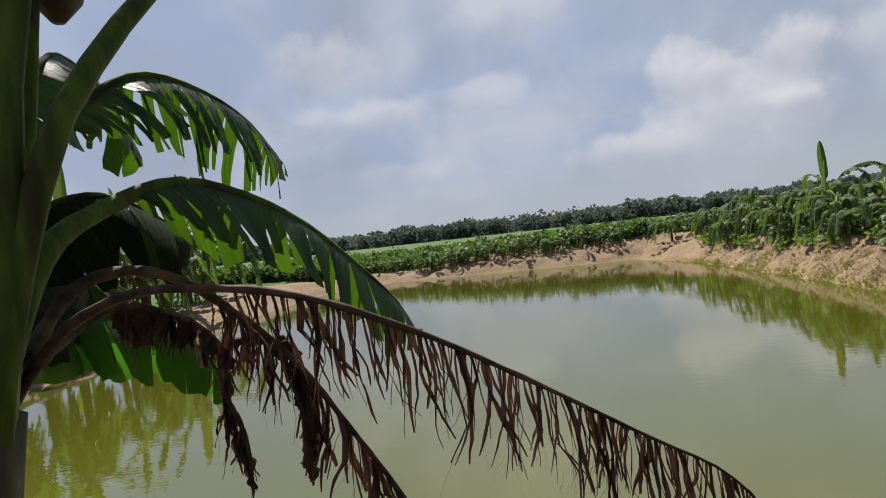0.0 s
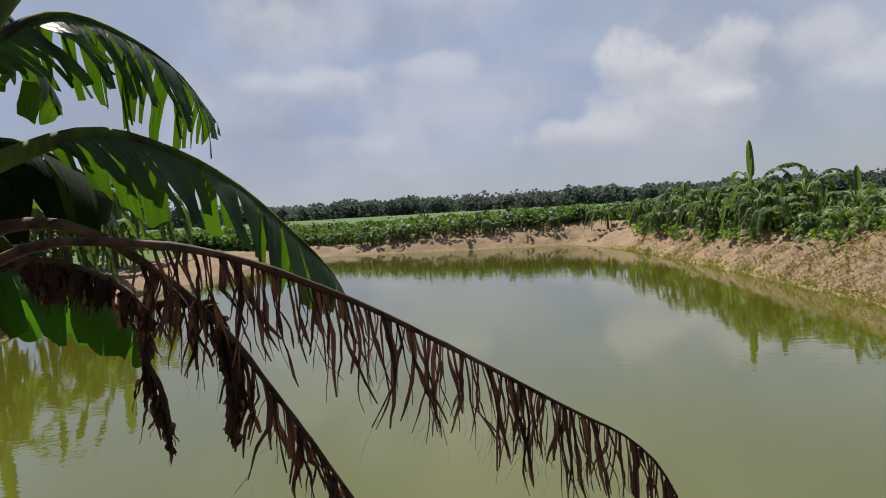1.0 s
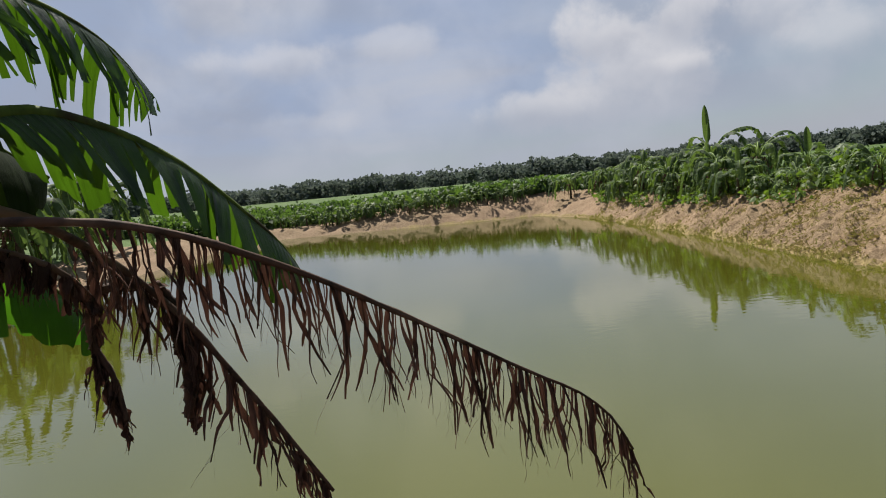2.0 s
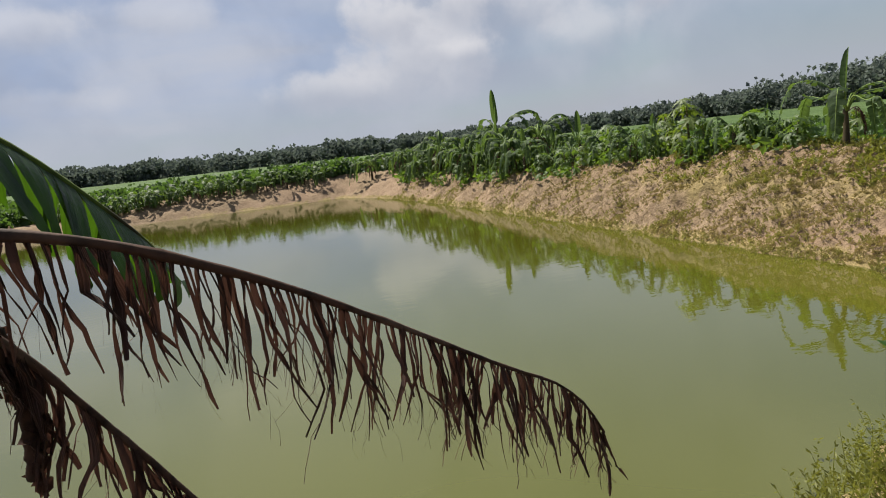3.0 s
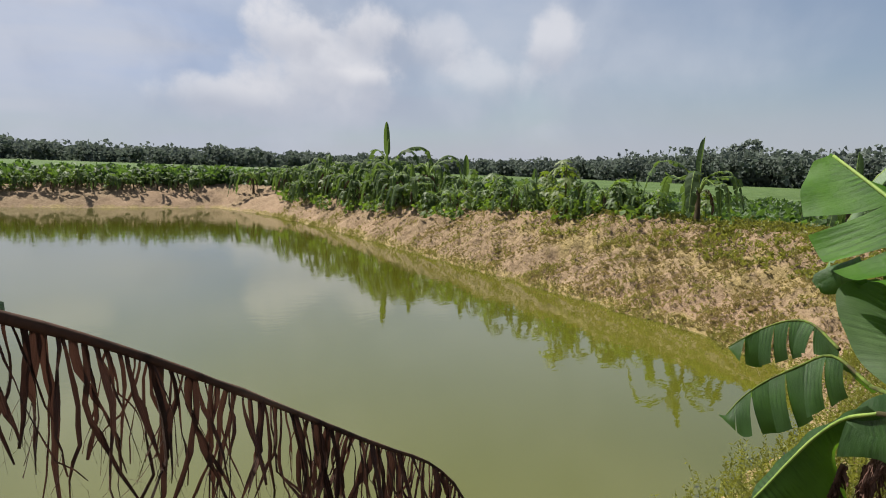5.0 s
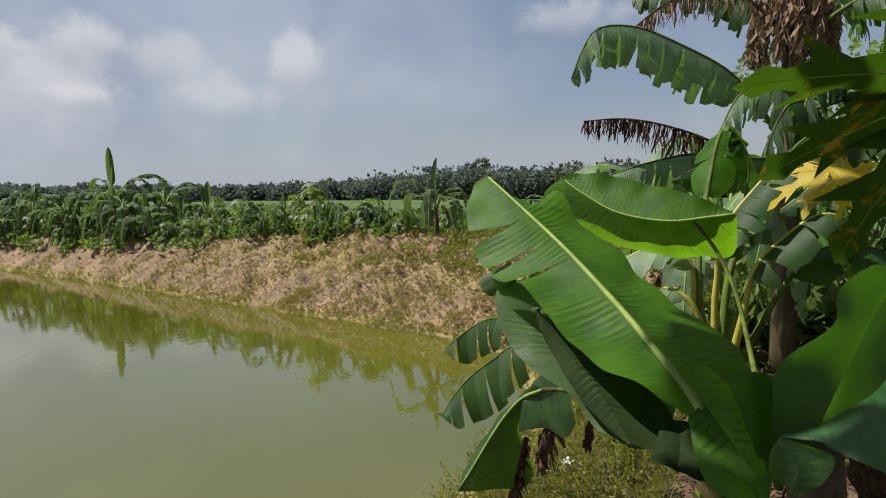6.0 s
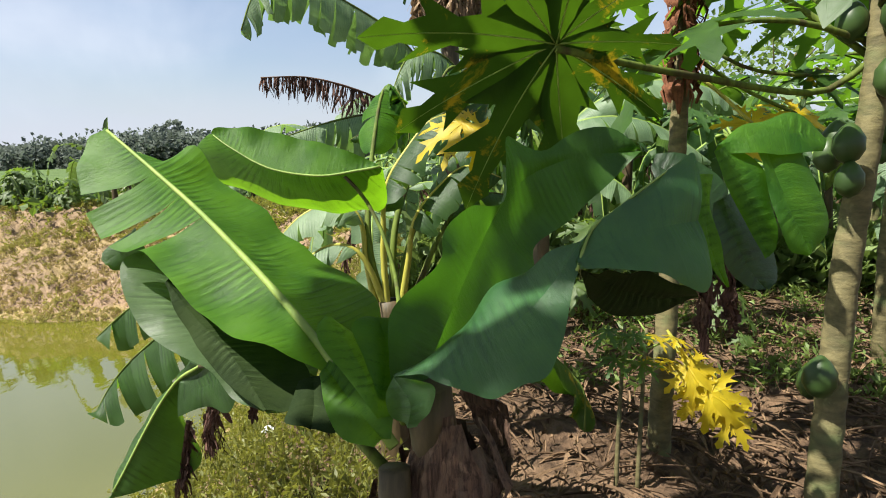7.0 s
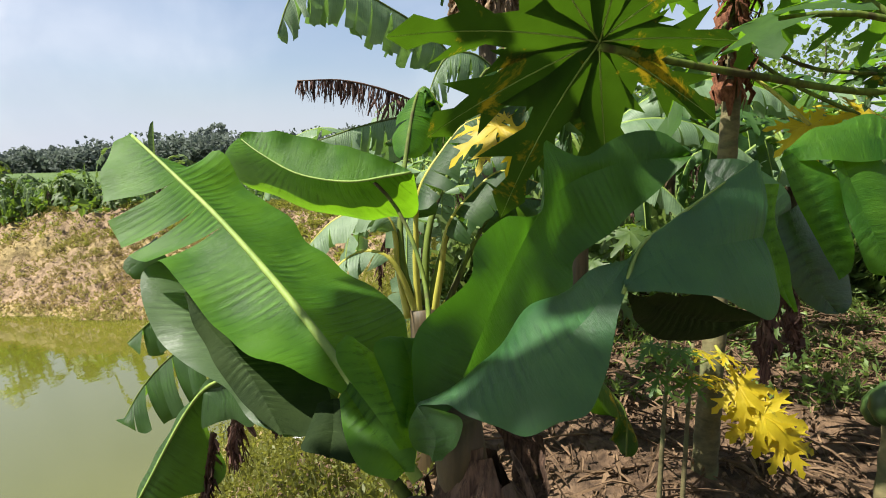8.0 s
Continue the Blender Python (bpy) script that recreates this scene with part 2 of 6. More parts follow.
M_WEED_GREEN = leaf_mat("green_weed", (0.095, 0.165, 0.030), (0.215, 0.300, 0.065), (0.21, 0.31, 0.045), rough=0.6, vein=10.0)
M_CROP = leaf_mat("crop_leaf", (0.035, 0.082, 0.019), (0.090, 0.160, 0.036), (0.156, 0.281, 0.039), rough=0.6, vein=10.0)
# distance haze is mixed into this pale grey-green foliage colour
M_WOODS = leaf_mat("hazy_foliage", (0.15, 0.182, 0.165), (0.225, 0.258, 0.215), (0.18, 0.22, 0.17), rough=0.95, vein=0.3, amount=0.3, gloss=0.02, ribbed=0.2)
M_WOODS_NEAR = leaf_mat("tree_foliage", (0.120, 0.190, 0.055), (0.230, 0.330, 0.100), (0.28, 0.42, 0.06), rough=0.8, vein=0.5, amount=0.4, gloss=0.1, ribbed=0.2)
M_LITTER = leaf_mat("litter", (0.050, 0.029, 0.016), (0.33, 0.215, 0.125), (0.12, 0.08, 0.04), rough=0.85, vein=20.0, amount=0.1, gloss=0.15, own=0.75, strips=True)
M_SCRAP = plain_mat("white_plastic", (0.70, 0.72, 0.74), (0.82, 0.83, 0.84), 10, 0.4, 0.2, 0.002)


def ground_mat():
    """Bare earth, field grass and leaf litter, laid out by the cover attribute."""
    mat, t, bsdf = material("earth")
    tc = t.nodes.new("ShaderNodeTexCoord").outputs["Object"]
    cov = t.nodes.new("ShaderNodeAttribute")
    cov.attribute_name = "cover"
    sep = t.nodes.new("ShaderNodeSeparateColor")
    t.links.new(cov.outputs["Color"], sep.inputs[0])
    fine, mid, wide = noise_of(t, tc, 9.0, 8.0, 0.65), noise_of(t, tc, 1.6, 6.0, 0.6, 0.3), noise_of(t, tc, 0.22, 4.0)
    soil = blend(t, ramp(t, fine, 0.34, 0.66), (0.130, 0.090, 0.052), (0.232, 0.166, 0.102))
    soil = blend(t, ramp(t, mid, 0.46, 0.68, 0.0, 0.6), soil, (0.150, 0.098, 0.055))
    soil = blend(t, ramp(t, wide, 0.45, 0.6, 0.0, 0.5), soil, (0.245, 0.165, 0.108))
    grass = blend(t, ramp(t, mid, 0.3, 0.7), toned((0.057, 0.103, 0.023)), toned((0.099, 0.163, 0.042)))
    grass = blend(t, ramp(t, wide, 0.42, 0.62), grass, toned((0.114, 0.179, 0.053)))
    dry = blend(t, ramp(t, fine, 0.35, 0.65), (0.140, 0.105, 0.045), (0.250, 0.190, 0.085))
    litter = blend(t, ramp(t, fine, 0.35, 0.66), (0.035, 0.021, 0.012), (0.130, 0.082, 0.048))
    litter = blend(t, ramp(t, mid, 0.5, 0.68, 0.0, 0.6), litter, (0.19, 0.125, 0.075))
    rag = mth(t, "MULTIPLY", mth(t, "SUBTRACT", mid, 0.5), 1.3)

    def mask(channel):
        return ramp(t, mth(t, "ADD", sep.outputs[channel], rag), 0.35, 0.65)

    col = blend(t, mask(0), soil, grass)
    col = blend(t, mask(1), col, litter)
    col = blend(t, mask(2), col, dry)
    t.links.new(col, bsdf.inputs["Base Color"])
    bsdf.inputs["Roughness"].default_value = 0.92
    bsdf.inputs["Specular IOR Level"].default_value = 0.2
    put_bump(t, bsdf, mth(t, "ADD", mth(t, "MULTIPLY", fine, 0.6), mth(t, "MULTIPLY", mid, 0.8)), 1.0, 0.10)
    return mat


def water_mat():
    """Green murky pond water under a faintly ruffled, mirroring skin."""
    mat, t, bsdf = material("pond_water")
    tc = t.nodes.new("ShaderNodeTexCoord").outputs["Object"]
    wide = noise_of(t, tc, 0.12, 3.0)
    col = blend(t, ramp(t, wide, 0.35, 0.65), toned((0.116, 0.122, 0.012)), toned((0.134, 0.138, 0.017)))
    t.links.new(col, bsdf.inputs["Base Color"])
    bsdf.inputs["Roughness"].default_value = 0.6
    bsdf.inputs["Specular IOR Level"].default_value = 0.0
    mp = t.nodes.new("ShaderNodeMapping")
    mp.inputs["Rotation"].default_value = (0, 0, 0.5)
    mp.inputs["Scale"].default_value = (1.0, 2.2, 1.0)
    t.links.new(tc, mp.inputs[0])
    rip = mth(t, "ADD", noise_of(t, mp.outputs[0], 3.2, 3.0, 0.5), mth(t, "MULTIPLY", noise_of(t, mp.outputs[0], 0.5, 2.0), 1.0))
    normal = put_bump(t, bsdf, rip, 0.035, 0.05)
    gloss = t.nodes.new("ShaderNodeBsdfGlossy")
    gloss.inputs["Roughness"].default_value = 0.012
    t.links.new(normal, gloss.inputs["Normal"])
    fres = t.nodes.new("ShaderNodeFresnel")
    fres.inputs[0].default_value = 1.5
    mix = t.nodes.new("ShaderNodeMixShader")
    t.links.new(mth(t, "SUBTRACT", 1.0, mth(t, "POWER", 0.095, fres.outputs[0])), mix.inputs[0])
    t.links.new(bsdf.outputs[0], mix.inputs[1])
    t.links.new(gloss.outputs[0], mix.inputs[2])
    t.links.new(mix.outputs[0], t.nodes["Material Output"].inputs[0])
    return mat


M_EARTH, M_WATER = ground_mat(), water_mat()


# ---- mesh helpers ----
UP = Vector((0, 0, 1))


class Geo:
    def __init__(self):
        self.v, self.f, self.uv = [], [], []

    def grid(self, rows, uvs=None, close=False):
        """Faces between equal rows of points."""
        at, n = len(self.v), len(rows[0])
        for i, row in enumerate(rows):
            self.v.extend(tuple(p) for p in row)
            self.uv.extend(uvs[i] if uvs else [(j / max(1, n - 1), i / max(1, len(rows) - 1)) for j in range(n)])
        for i in range(len(rows) - 1):
            for j in range(n if close else n - 1):
                a, b = at + i * n + j, at + i * n + (j + 1) % n
                self.f.append((a, b, b + n, a + n))

    def poly(self, pts, uvs=None):
        at = len(self.v)
        self.v.extend(tuple(p) for p in pts)
        self.uv.extend(uvs or [(0.01 * p[0], 0.01 * p[1]) for p in pts])
        self.f.append(tuple(range(at, at + len(pts))))

    def tube(self, pts, radii, n=8, cap=True, flat=1.0, knob=0.0, rnd=None):
        rows, uvs, run = [], [], 0.0
        side = None
        for i, p in enumerate(pts):
            d = (pts[min(i + 1, len(pts) - 1)] - pts[max(i - 1, 0)]).normalized()
            if side is None:
                side = d.cross(UP if abs(d.z) < 0.9 else Vector((1, 0, 0))).normalized()
            side = (side - d * side.dot(d)).normalized()
            other = d.cross(side)
            run += (p - pts[i - 1]).length if i else 0
            r = radii[i]
            ring = []
            for k in range(n):
                a = 2 * math.pi * k / n
                rr = r * (1 + (knob * (rnd.random() - 0.5) if rnd else 0))
                ring.append(p + side * (math.cos(a) * rr) + other * (math.sin(a) * rr * flat))
            rows.append(ring)
            uvs.append([(run, k / n) for k in range(n)])
        at = len(self.v)
        self.grid(rows, uvs, close=True)
        if cap:
            self.f.append(tuple(range(at + n - 1, at - 1, -1)))
            last = at + (len(pts) - 1) * n
            self.f.append(tuple(range(last, last + n)))


def link(name, geo, mat, parent=None, label="", smooth=True):
    me = bpy.data.meshes.new(name)
    me.from_pydata(geo.v, [], geo.f)
    uv = me.uv_layers.new(name="uv")
    idx = np.empty(len(me.loops), dtype=np.int32)
    me.loops.foreach_get("vertex_index", idx)
    uv.data.foreach_set("uv", np.array(geo.uv, dtype=np.float32)[idx].ravel())
    me.materials.append(mat)
    if smooth:
        me.polygons.foreach_set("use_smooth", [True] * len(me.polygons))
    me.update()
    ob = new(name, me)
    if parent:
        ob.parent = parent
    if label:
        tagged(ob, label)
    return ob


def thing(name, label, category, place=(0, 0, 0), group="", kind=""):
    ob = new(name)
    ob.empty_display_size = 0.2
    ob.location = place
    return tagged(ob, label, category, group, kind)


def curve(points, n):
    """n + 1 evenly spaced points on a smooth line through the given ones."""
    p = [Vector(q) for q in points]
    p = [p[0] * 2 - p[1]] + p + [p[-1] * 2 - p[-2]]
    fine = []
    for i in range(1, len(p) - 2):
        a, b, c, d = p[i - 1 : i + 3]
        for k in range(12):
            s = k / 12
            fine.append(0.5 * (2 * b + (c - a) * s + (2 * a - 5 * b + 4 * c - d) * s * s + (3 * b - a - 3 * c + d) * s**3))
    fine.append(p[-2])
    run = [0.0]
    for a, b in zip(fine, fine[1:]):
        run.append(run[-1] + (b - a).length)
    out, k = [], 0
    for i in range(n + 1):
        s = run[-1] * i / n
        while k < len(run) - 2 and run[k + 1] < s:
            k += 1
        out.append(fine[k].lerp(fine[k + 1], (s - run[k]) / max(1e-9, run[k + 1] - run[k])))
    return out, run[-1]


class Spine:
    def __init__(self, points, up, n=48):
        self.p, self.length = curve(points, n)
        self.n, self.up = n, Vector(up).normalized()

    def at(self, u):
        s = min(max(u, 0.0), 1.0) * self.n
        i = min(int(s), self.n - 1)
        pos = self.p[i].lerp(self.p[i + 1], s - i)
        d = (self.p[min(i + 2, self.n)] - self.p[max(i - 1, 0)]).normalized()
        nrm = self.up - d * self.up.dot(d)
        nrm = nrm.normalized() if nrm.length > 1e-3 else Vector((1, 0, 0))
        return pos, d, nrm, d.cross(nrm)


def outline(t, full=0.0):
    a = min(max(t, 0) / 0.22, 1.0)
    b = max(0.0, (t - 0.4) / 0.6)
    return max((1 - (1 - a) ** 2) ** 0.5 * max(0.0, 1 - b ** (2.3 + 6 * full)) ** 0.65, full * 0.5 * (t > 0.9))


def blade(parent, points, width, up=(0, 0, 1), begin=0.3, droop=((15, 50), (15, 50)), tears=(0, 0), gap=0.35, sides=(1.0, 1.0), mat=None,
          rib=None, radius=(0.014, 0.003), seed=1, ripple=0.008, spread=12.0, rows=6, step=0.02, name="leaf", label="", sweep=0.22, off=Vector((0, 0, 0)),
          sag=0.0, jag=0.12, cuts=(None, None), full=0.0, warp=0.02, slit=0.035):
    """A banana leaf on its stalk: a spine through points, the blade from begin on, one half each side (right, left of the way).
    droop: each half's slope in degrees at the rib and at the margin; tears: strips that each half is torn into."""
    rnd = random.Random(seed)
    sp = Spine([Vector(q) - off for q in points], up)
    geo = Geo()
    for half, sg in ((0, 1.0), (1, -1.0)):
        d0, d1 = droop[half]
        marks = [0.0, *cuts[half], 1.0] if cuts[half] else [0.0, 1.0]
        torn = bool(tears[half] or cuts[half])
        if tears[half]:
            marks = sorted([0.0, 1.0] + [min(0.995, max(0.01, (k + rnd.uniform(-0.38, 0.38)) / tears[half])) for k in range(1, tears[half])])
        long = sp.length * (1 - begin)
        for a, b in zip(marks, marks[1:]):
            n = max(2, int((b - a) * long / step))
            extra = rnd.gauss(0, spread) if torn else 0.0
            sway = rnd.gauss(0, 0.10) * min(1.0, 0.08 / ((b - a) * long)) if torn else 0.0
            cut = rnd.uniform(0.0, 0.35)
            trim = 1 - rnd.random() * jag if torn else 1.0
            g = min(gap, slit / ((b - a) * long)) * rnd.uniform(0.4, 1.3) if torn else 0.0
            mid = (a + b) / 2
            grid_rows, uvs = [], []
            pts = {}
            for k in range(n + 1):
                tt = a + (b - a) * k / n
                for j in range(rows + 1):
                    v = j / rows
                    pinch = 1 - g * max(0.0, (v - cut) / (1 - cut)) ** 1.3
                    t2 = mid + (tt - mid) * pinch
                    pos, d, nrm, side = sp.at(begin + (1 - begin) * t2)
                    w = width * outline(t2, full) * sides[half] * trim
                    # sum of small steps outwards, steeper towards the margin
                    o, fall = 0.0, 0.0
                    for q in range(j):
                        ang = radians(d0 + (d1 - d0) * (q + 0.5) / rows + extra * (q + 0.5) / rows)
                        o += math.cos(ang) / rows
                        fall += math.sin(ang) / rows
                    down = (-nrm).lerp(-UP, sag)
                    q = pos + side * (sg * o * w) + down * (fall * w) + d * (w * v * (sweep + sway))
                    if ripple:
                        q = q + nrm * (ripple * v * math.sin(tt * long * 42 + seed + half * 2) + ripple * 1.6 * v * math.sin(tt * long * 13 + seed * 2.1))
                    if warp:
                        q = q + nrm * (warp * v * noise.noise(q * 7.0 + Vector((seed, 0, 0)))) + UP * (warp * 0.6 * v * noise.noise(q * 16.0 + Vector((0, seed, 0))))
                    pts[k, j] = (q, (t2 * long, v))
            for j in range(rows + 1):
                grid_rows.append([pts[k, j][0] for k in range(n + 1)])
                uvs.append([pts[k, j][1] for k in range(n + 1)])
            geo.grid(grid_rows, uvs)
    ob = link(name, geo, mat or M_LEAF, parent, label)
    g2 = Geo()
    m = 26
    ps, rs = [], []
    for i in range(m + 1):
        u = i / m
        pos, d, nrm, side = sp.at(u)
        r = radius[0] + (radius[1] - radius[0]) * u**0.8
        ps.append(pos - nrm * r * 0.55)
        rs.append(r)
    g2.tube(ps, rs, 8)
    link("midrib", g2, rib or M_RIB, ob)
    return ob


def folded_leaf(parent, rib_line, edge_a, edge_b, off=Vector((0, 0, 0)), bow=(0.06, 0.06), mat=None, rib=None, radius=(0.011, 0.003), seed=1, ripple=0.004, warp=0.012, rows=9, n=70, cuts=(None, None),
                gap=0.5, name="leaf", label="", spread=0.02, more=()):
    """A broad leaf stretched between its midrib and its two margins, each a smooth line; bow arches each half, cuts tear it, more adds further folds."""
    rnd = random.Random(seed)
    geo = Geo()
    halves = [(0, rib_line, edge_a), (1, rib_line, edge_b)]
    for r, a, b in more:
        halves += [(0, r, a), (1, r, b)]
    for half, line, edge in halves:
        mid, length = curve([Vector(q) - off for q in line], n)
        rim, _ = curve([Vector(q) - off for q in edge], n)
        marks = [0, *(int(c * n) for c in (cuts[half] or ())), n]
        for a, b in zip(marks, marks[1:]):
            lift = rnd.gauss(0, spread) if cuts[half] else 0.0
            g = gap * rnd.uniform(0.5, 1.2) if cuts[half] and b - a < n * 0.4 else (0.04 if cuts[half] else 0.0)
            grid_rows, uvs = [], []
            for j in range(rows + 1):
                v = j / rows
                line, uv = [], []
                for k in range(a, b + 1):
                    c = (a + b) / 2
                    kk = c + (k - c) * (1 - g * max(0.0, v - 0.15) ** 1.2)
                    i = min(int(kk), n - 1)
                    p, q = mid[i].lerp(mid[i + 1], kk - i), rim[i].lerp(rim[i + 1], kk - i)
                    d = (mid[min(i + 1, n)] - mid[max(i - 1, 0)]).normalized()
                    out = q - p
                    nrm = d.cross(out) * (1 if half == 0 else -1)
                    nrm = nrm.normalized() if nrm.length > 1e-6 else UP
                    w = out.length
                    x = p.lerp(q, v) + nrm * (w * bow[half] * 4 * v * (1 - v) + lift * v)
                    s = kk / n * length
                    x = x + nrm * (ripple * v * v * math.sin(s * 48 + seed * 1.7) + ripple * 1.5 * v * math.sin(s * 17 + seed) + warp * v * noise.noise(x * 9.0 + Vector((seed, 0, 0))))
                    line.append(x)
                    uv.append((s, v))
                grid_rows.append(line)
                uvs.append(uv)
            geo.grid(grid_rows, uvs)
    ob = link(name, geo, mat or M_LEAF, parent, label)
    if rib:
        g2 = Geo()
        ps = curve([Vector(q) - off for q in rib_line], n)[0][::3]
        g2.tube([p for p in ps], [radius[0] + (radius[1] - radius[0]) * (i / (len(ps) - 1)) ** 0.8 for i in range(len(ps))], 8)
        link("midrib", g2, rib, ob)
    return ob


def dry_frond(parent, points, strips, length, width, begin=0.2, end=1.0, radius=(0.014, 0.004), seed=1, mat=None, off=Vector((0, 0, 0)), splay=0.5, name="dry_leaf",
              label="dead brown leaf torn into hanging strips", shape=None, pair=0.35):
    """A dead leaf: a bent rib with shrivelled ribbons hanging from it."""
    rnd = random.Random(seed)
    sp = Spine([Vector(q) - off for q in points], UP)
    g = Geo()
    m = 40
    ps, rs = [], []
    for i in range(m + 1):
        u = i / m
        ps.append(sp.at(u)[0])
        rs.append((radius[0] + (radius[1] - radius[0]) * u**0.55) * (1 + rnd.uniform(-0.12, 0.12)))
    g.tube(ps, rs, 8, knob=0.25, rnd=rnd)
    rib = link(name, g, M_DRYRIB, parent, label)
    g = Geo()
    for k in range(strips):
        u = begin + (end - begin) * (k + rnd.uniform(-0.6, 0.6)) / strips
        u = min(max(u, 0.0), 1.0)
        pos, d, nrm, side = sp.at(u)
        t = (u - begin) / (end - begin)
        size = length * (shape(t) if shape else (0.75 + 0.5 * math.sin(math.pi * min(1, t * 1.1)))) * rnd.uniform(0.6, 1.15)
        for part_no in range(2 if rnd.random() < pair else 1):
            sg = rnd.choice((1, -1))
            way = (side * sg * rnd.uniform(0.05, splay) - UP * 0.9 + d * rnd.gauss(0.12, 0.14)).normalized()
            p = pos - nrm * radius[1] * 0.5
            across = (d + side * rnd.gauss(0, 0.5)).normalized()
            w0 = width * rnd.choice((0.35, 0.5, 0.6, 0.8, 1.0, 1.4))
            turn = rnd.gauss(0, 0.32)
            drift = Vector((rnd.gauss(0, 0.06), rnd.gauss(0, 0.06), -0.75))
            rows, uvs = [], []
            n = 9
            kink = rnd.randint(3, 7)
            for j in range(n + 1):
                v = j / n
                prof = (0.9 + 0.25 * math.sin(v * 3.0)) * (1 - 0.55 * v**2.2)
                w = w0 * prof * rnd.uniform(0.65, 1.2)
                a = across - way * across.dot(way)
                a = a.normalized() if a.length > 1e-3 else side
                curl = way.cross(a) * (w * 0.35)
                rows.append([p - a * w * 0.5 + curl, p, p + a * w * 0.5 + curl])
                uvs.append([(u * sp.length * 6, v * size), (u * sp.length * 6 + 0.05, v * size), (u * sp.length * 6 + 0.1, v * size)])
                way = (way + drift * 0.35 + Vector((rnd.gauss(0, 0.13), rnd.gauss(0, 0.13), 0))).normalized()
                if j == kink:
                    way = (way + Vector((rnd.gauss(0, 0.3), rnd.gauss(0, 0.3), rnd.uniform(0, 0.25)))).normalized()
                p = p + way * (size / n)
                across = Matrix.Rotation(turn, 3, way) @ across
            g.grid(rows, uvs)
            # the end frays into threads
            for q in range(rnd.choice((0, 1, 2, 3))):
                k0 = rnd.randint(4, n - 1)
                p2, w2 = Vector(rows[k0][1]), Vector((rnd.gauss(0, 0.35), rnd.gauss(0, 0.35), -1)).normalized()
                thin = [[p2 - side * w0 * 0.09, p2 + side * w0 * 0.09]]
                for j in range(4):
                    p2 = p2 + w2 * size * 0.10
                    w2 = (w2 + Vector((rnd.gauss(0, 0.3), rnd.gauss(0, 0.3), -0.2))).normalized()
                    thin.append([p2 - side * w0 * 0.08, p2 + side * w0 * 0.08])
                g.grid(thin)
    link("dry_blade", g, mat or M_DRY, rib)
    return rib


def palmate(geo, centre, normal, ahead, size, lobes=9, span=300.0, droop=0.25, seed=1, deep=1.0, fold=0.12, ribs=None):
    """A hand-shaped papaya leaf: long lobes with side lobes round the end of its stalk."""
    rnd = random.Random(seed)
    nrm = Vector(normal).normalized()
    fwd = Vector(ahead)
    fwd = (fwd - nrm * fwd.dot(nrm)).normalized()
    left = nrm.cross(fwd)
    c = Vector(centre)
    prof = ((0.0, 0.02), (0.14, 0.060), (0.27, 0.092), (0.40, 0.215), (0.43, 0.092), (0.54, 0.075), (0.69, 0.190), (0.70, 0.062), (0.80, 0.050), (0.90, 0.075), (1.0, 0.004))
    for k in range(lobes):
        a = radians(span * (k / (lobes - 1) - 0.5) + rnd.gauss(0, 3))
        big = size * (1 - 0.42 * (abs(a) / math.pi) ** 1.5) * rnd.uniform(0.9, 1.08)
        d = fwd * math.cos(a) + left * math.sin(a)
        s = nrm.cross(d)
        lift = rnd.uniform(0, 0.012) * size
        sink = droop * rnd.uniform(0.6, 1.4)
        rows, uvs = [], []
        for t, w in prof:
            mid = c + d * (big * t) + nrm * (lift - sink * big * t * t)
            ww = w * big * deep * rnd.uniform(0.85, 1.15)
            shift = d * (0.10 * big if w > 0.15 else 0.0) - nrm * (0.02 * big * (w > 0.15))
            up = nrm * (fold * ww)
            rows.append([mid + s * ww + up + shift, mid + s * ww * 0.45 + up * 0.3, mid, mid - s * ww * 0.45 + up * 0.3, mid - s * ww + up + shift])
            uvs.append([(t * big + w, k), (t * big + w * 0.4, k), (t * big, k), (t * big + w * 0.4, k), (t * big + w, k)])
        geo.grid(rows, uvs)
        if ribs is not None:
            ribs.append(Geo())
            ribs[-1].tube([row[2] - nrm * 0.002 for row in rows], [0.003 * (1 - 0.8 * t) for t, w in prof], 6)


# ---- pond and ground ----
POND = [(-10.5, 3.2), (-5, 2.3), (1.5, 2.75), (4.5, 3.0), (7.5, 3.35), (9.6, 4.4), (10.4, 7), (10.7, 11), (11.2, 18), (11.7, 26), (11.6, 33), (10.4, 38.2), (4, 38.9), (-6.5, 41),
        (-9.5, 36), (-11.6, 20), (-12, 8)]
# height of the bank above the water and width of its slope, at places along the shore
BANKS = [(12, 6.5, 1.75, 3.2), (12, 12, 1.75, 3.0), (12, 16, 1.5, 2.2), (12, 20, 1.2, 1.5), (12.5, 30, 1.15, 1.8), (10.5, 40.5, 1.3, 3.0), (3, 40.5, 1.25, 3.0), (-6, 43, 0.6, 2.0),
         (-10.5, 25, 0.7, 2.0), (-10, 9, 0.9, 2.0), (-3, 1.5, 1.3, 1.7), (2, 1.7, 1.3, 1.9), (6, 2, 1.3, 2.2), (9.8, 2.6, 1.5, 2.6)]


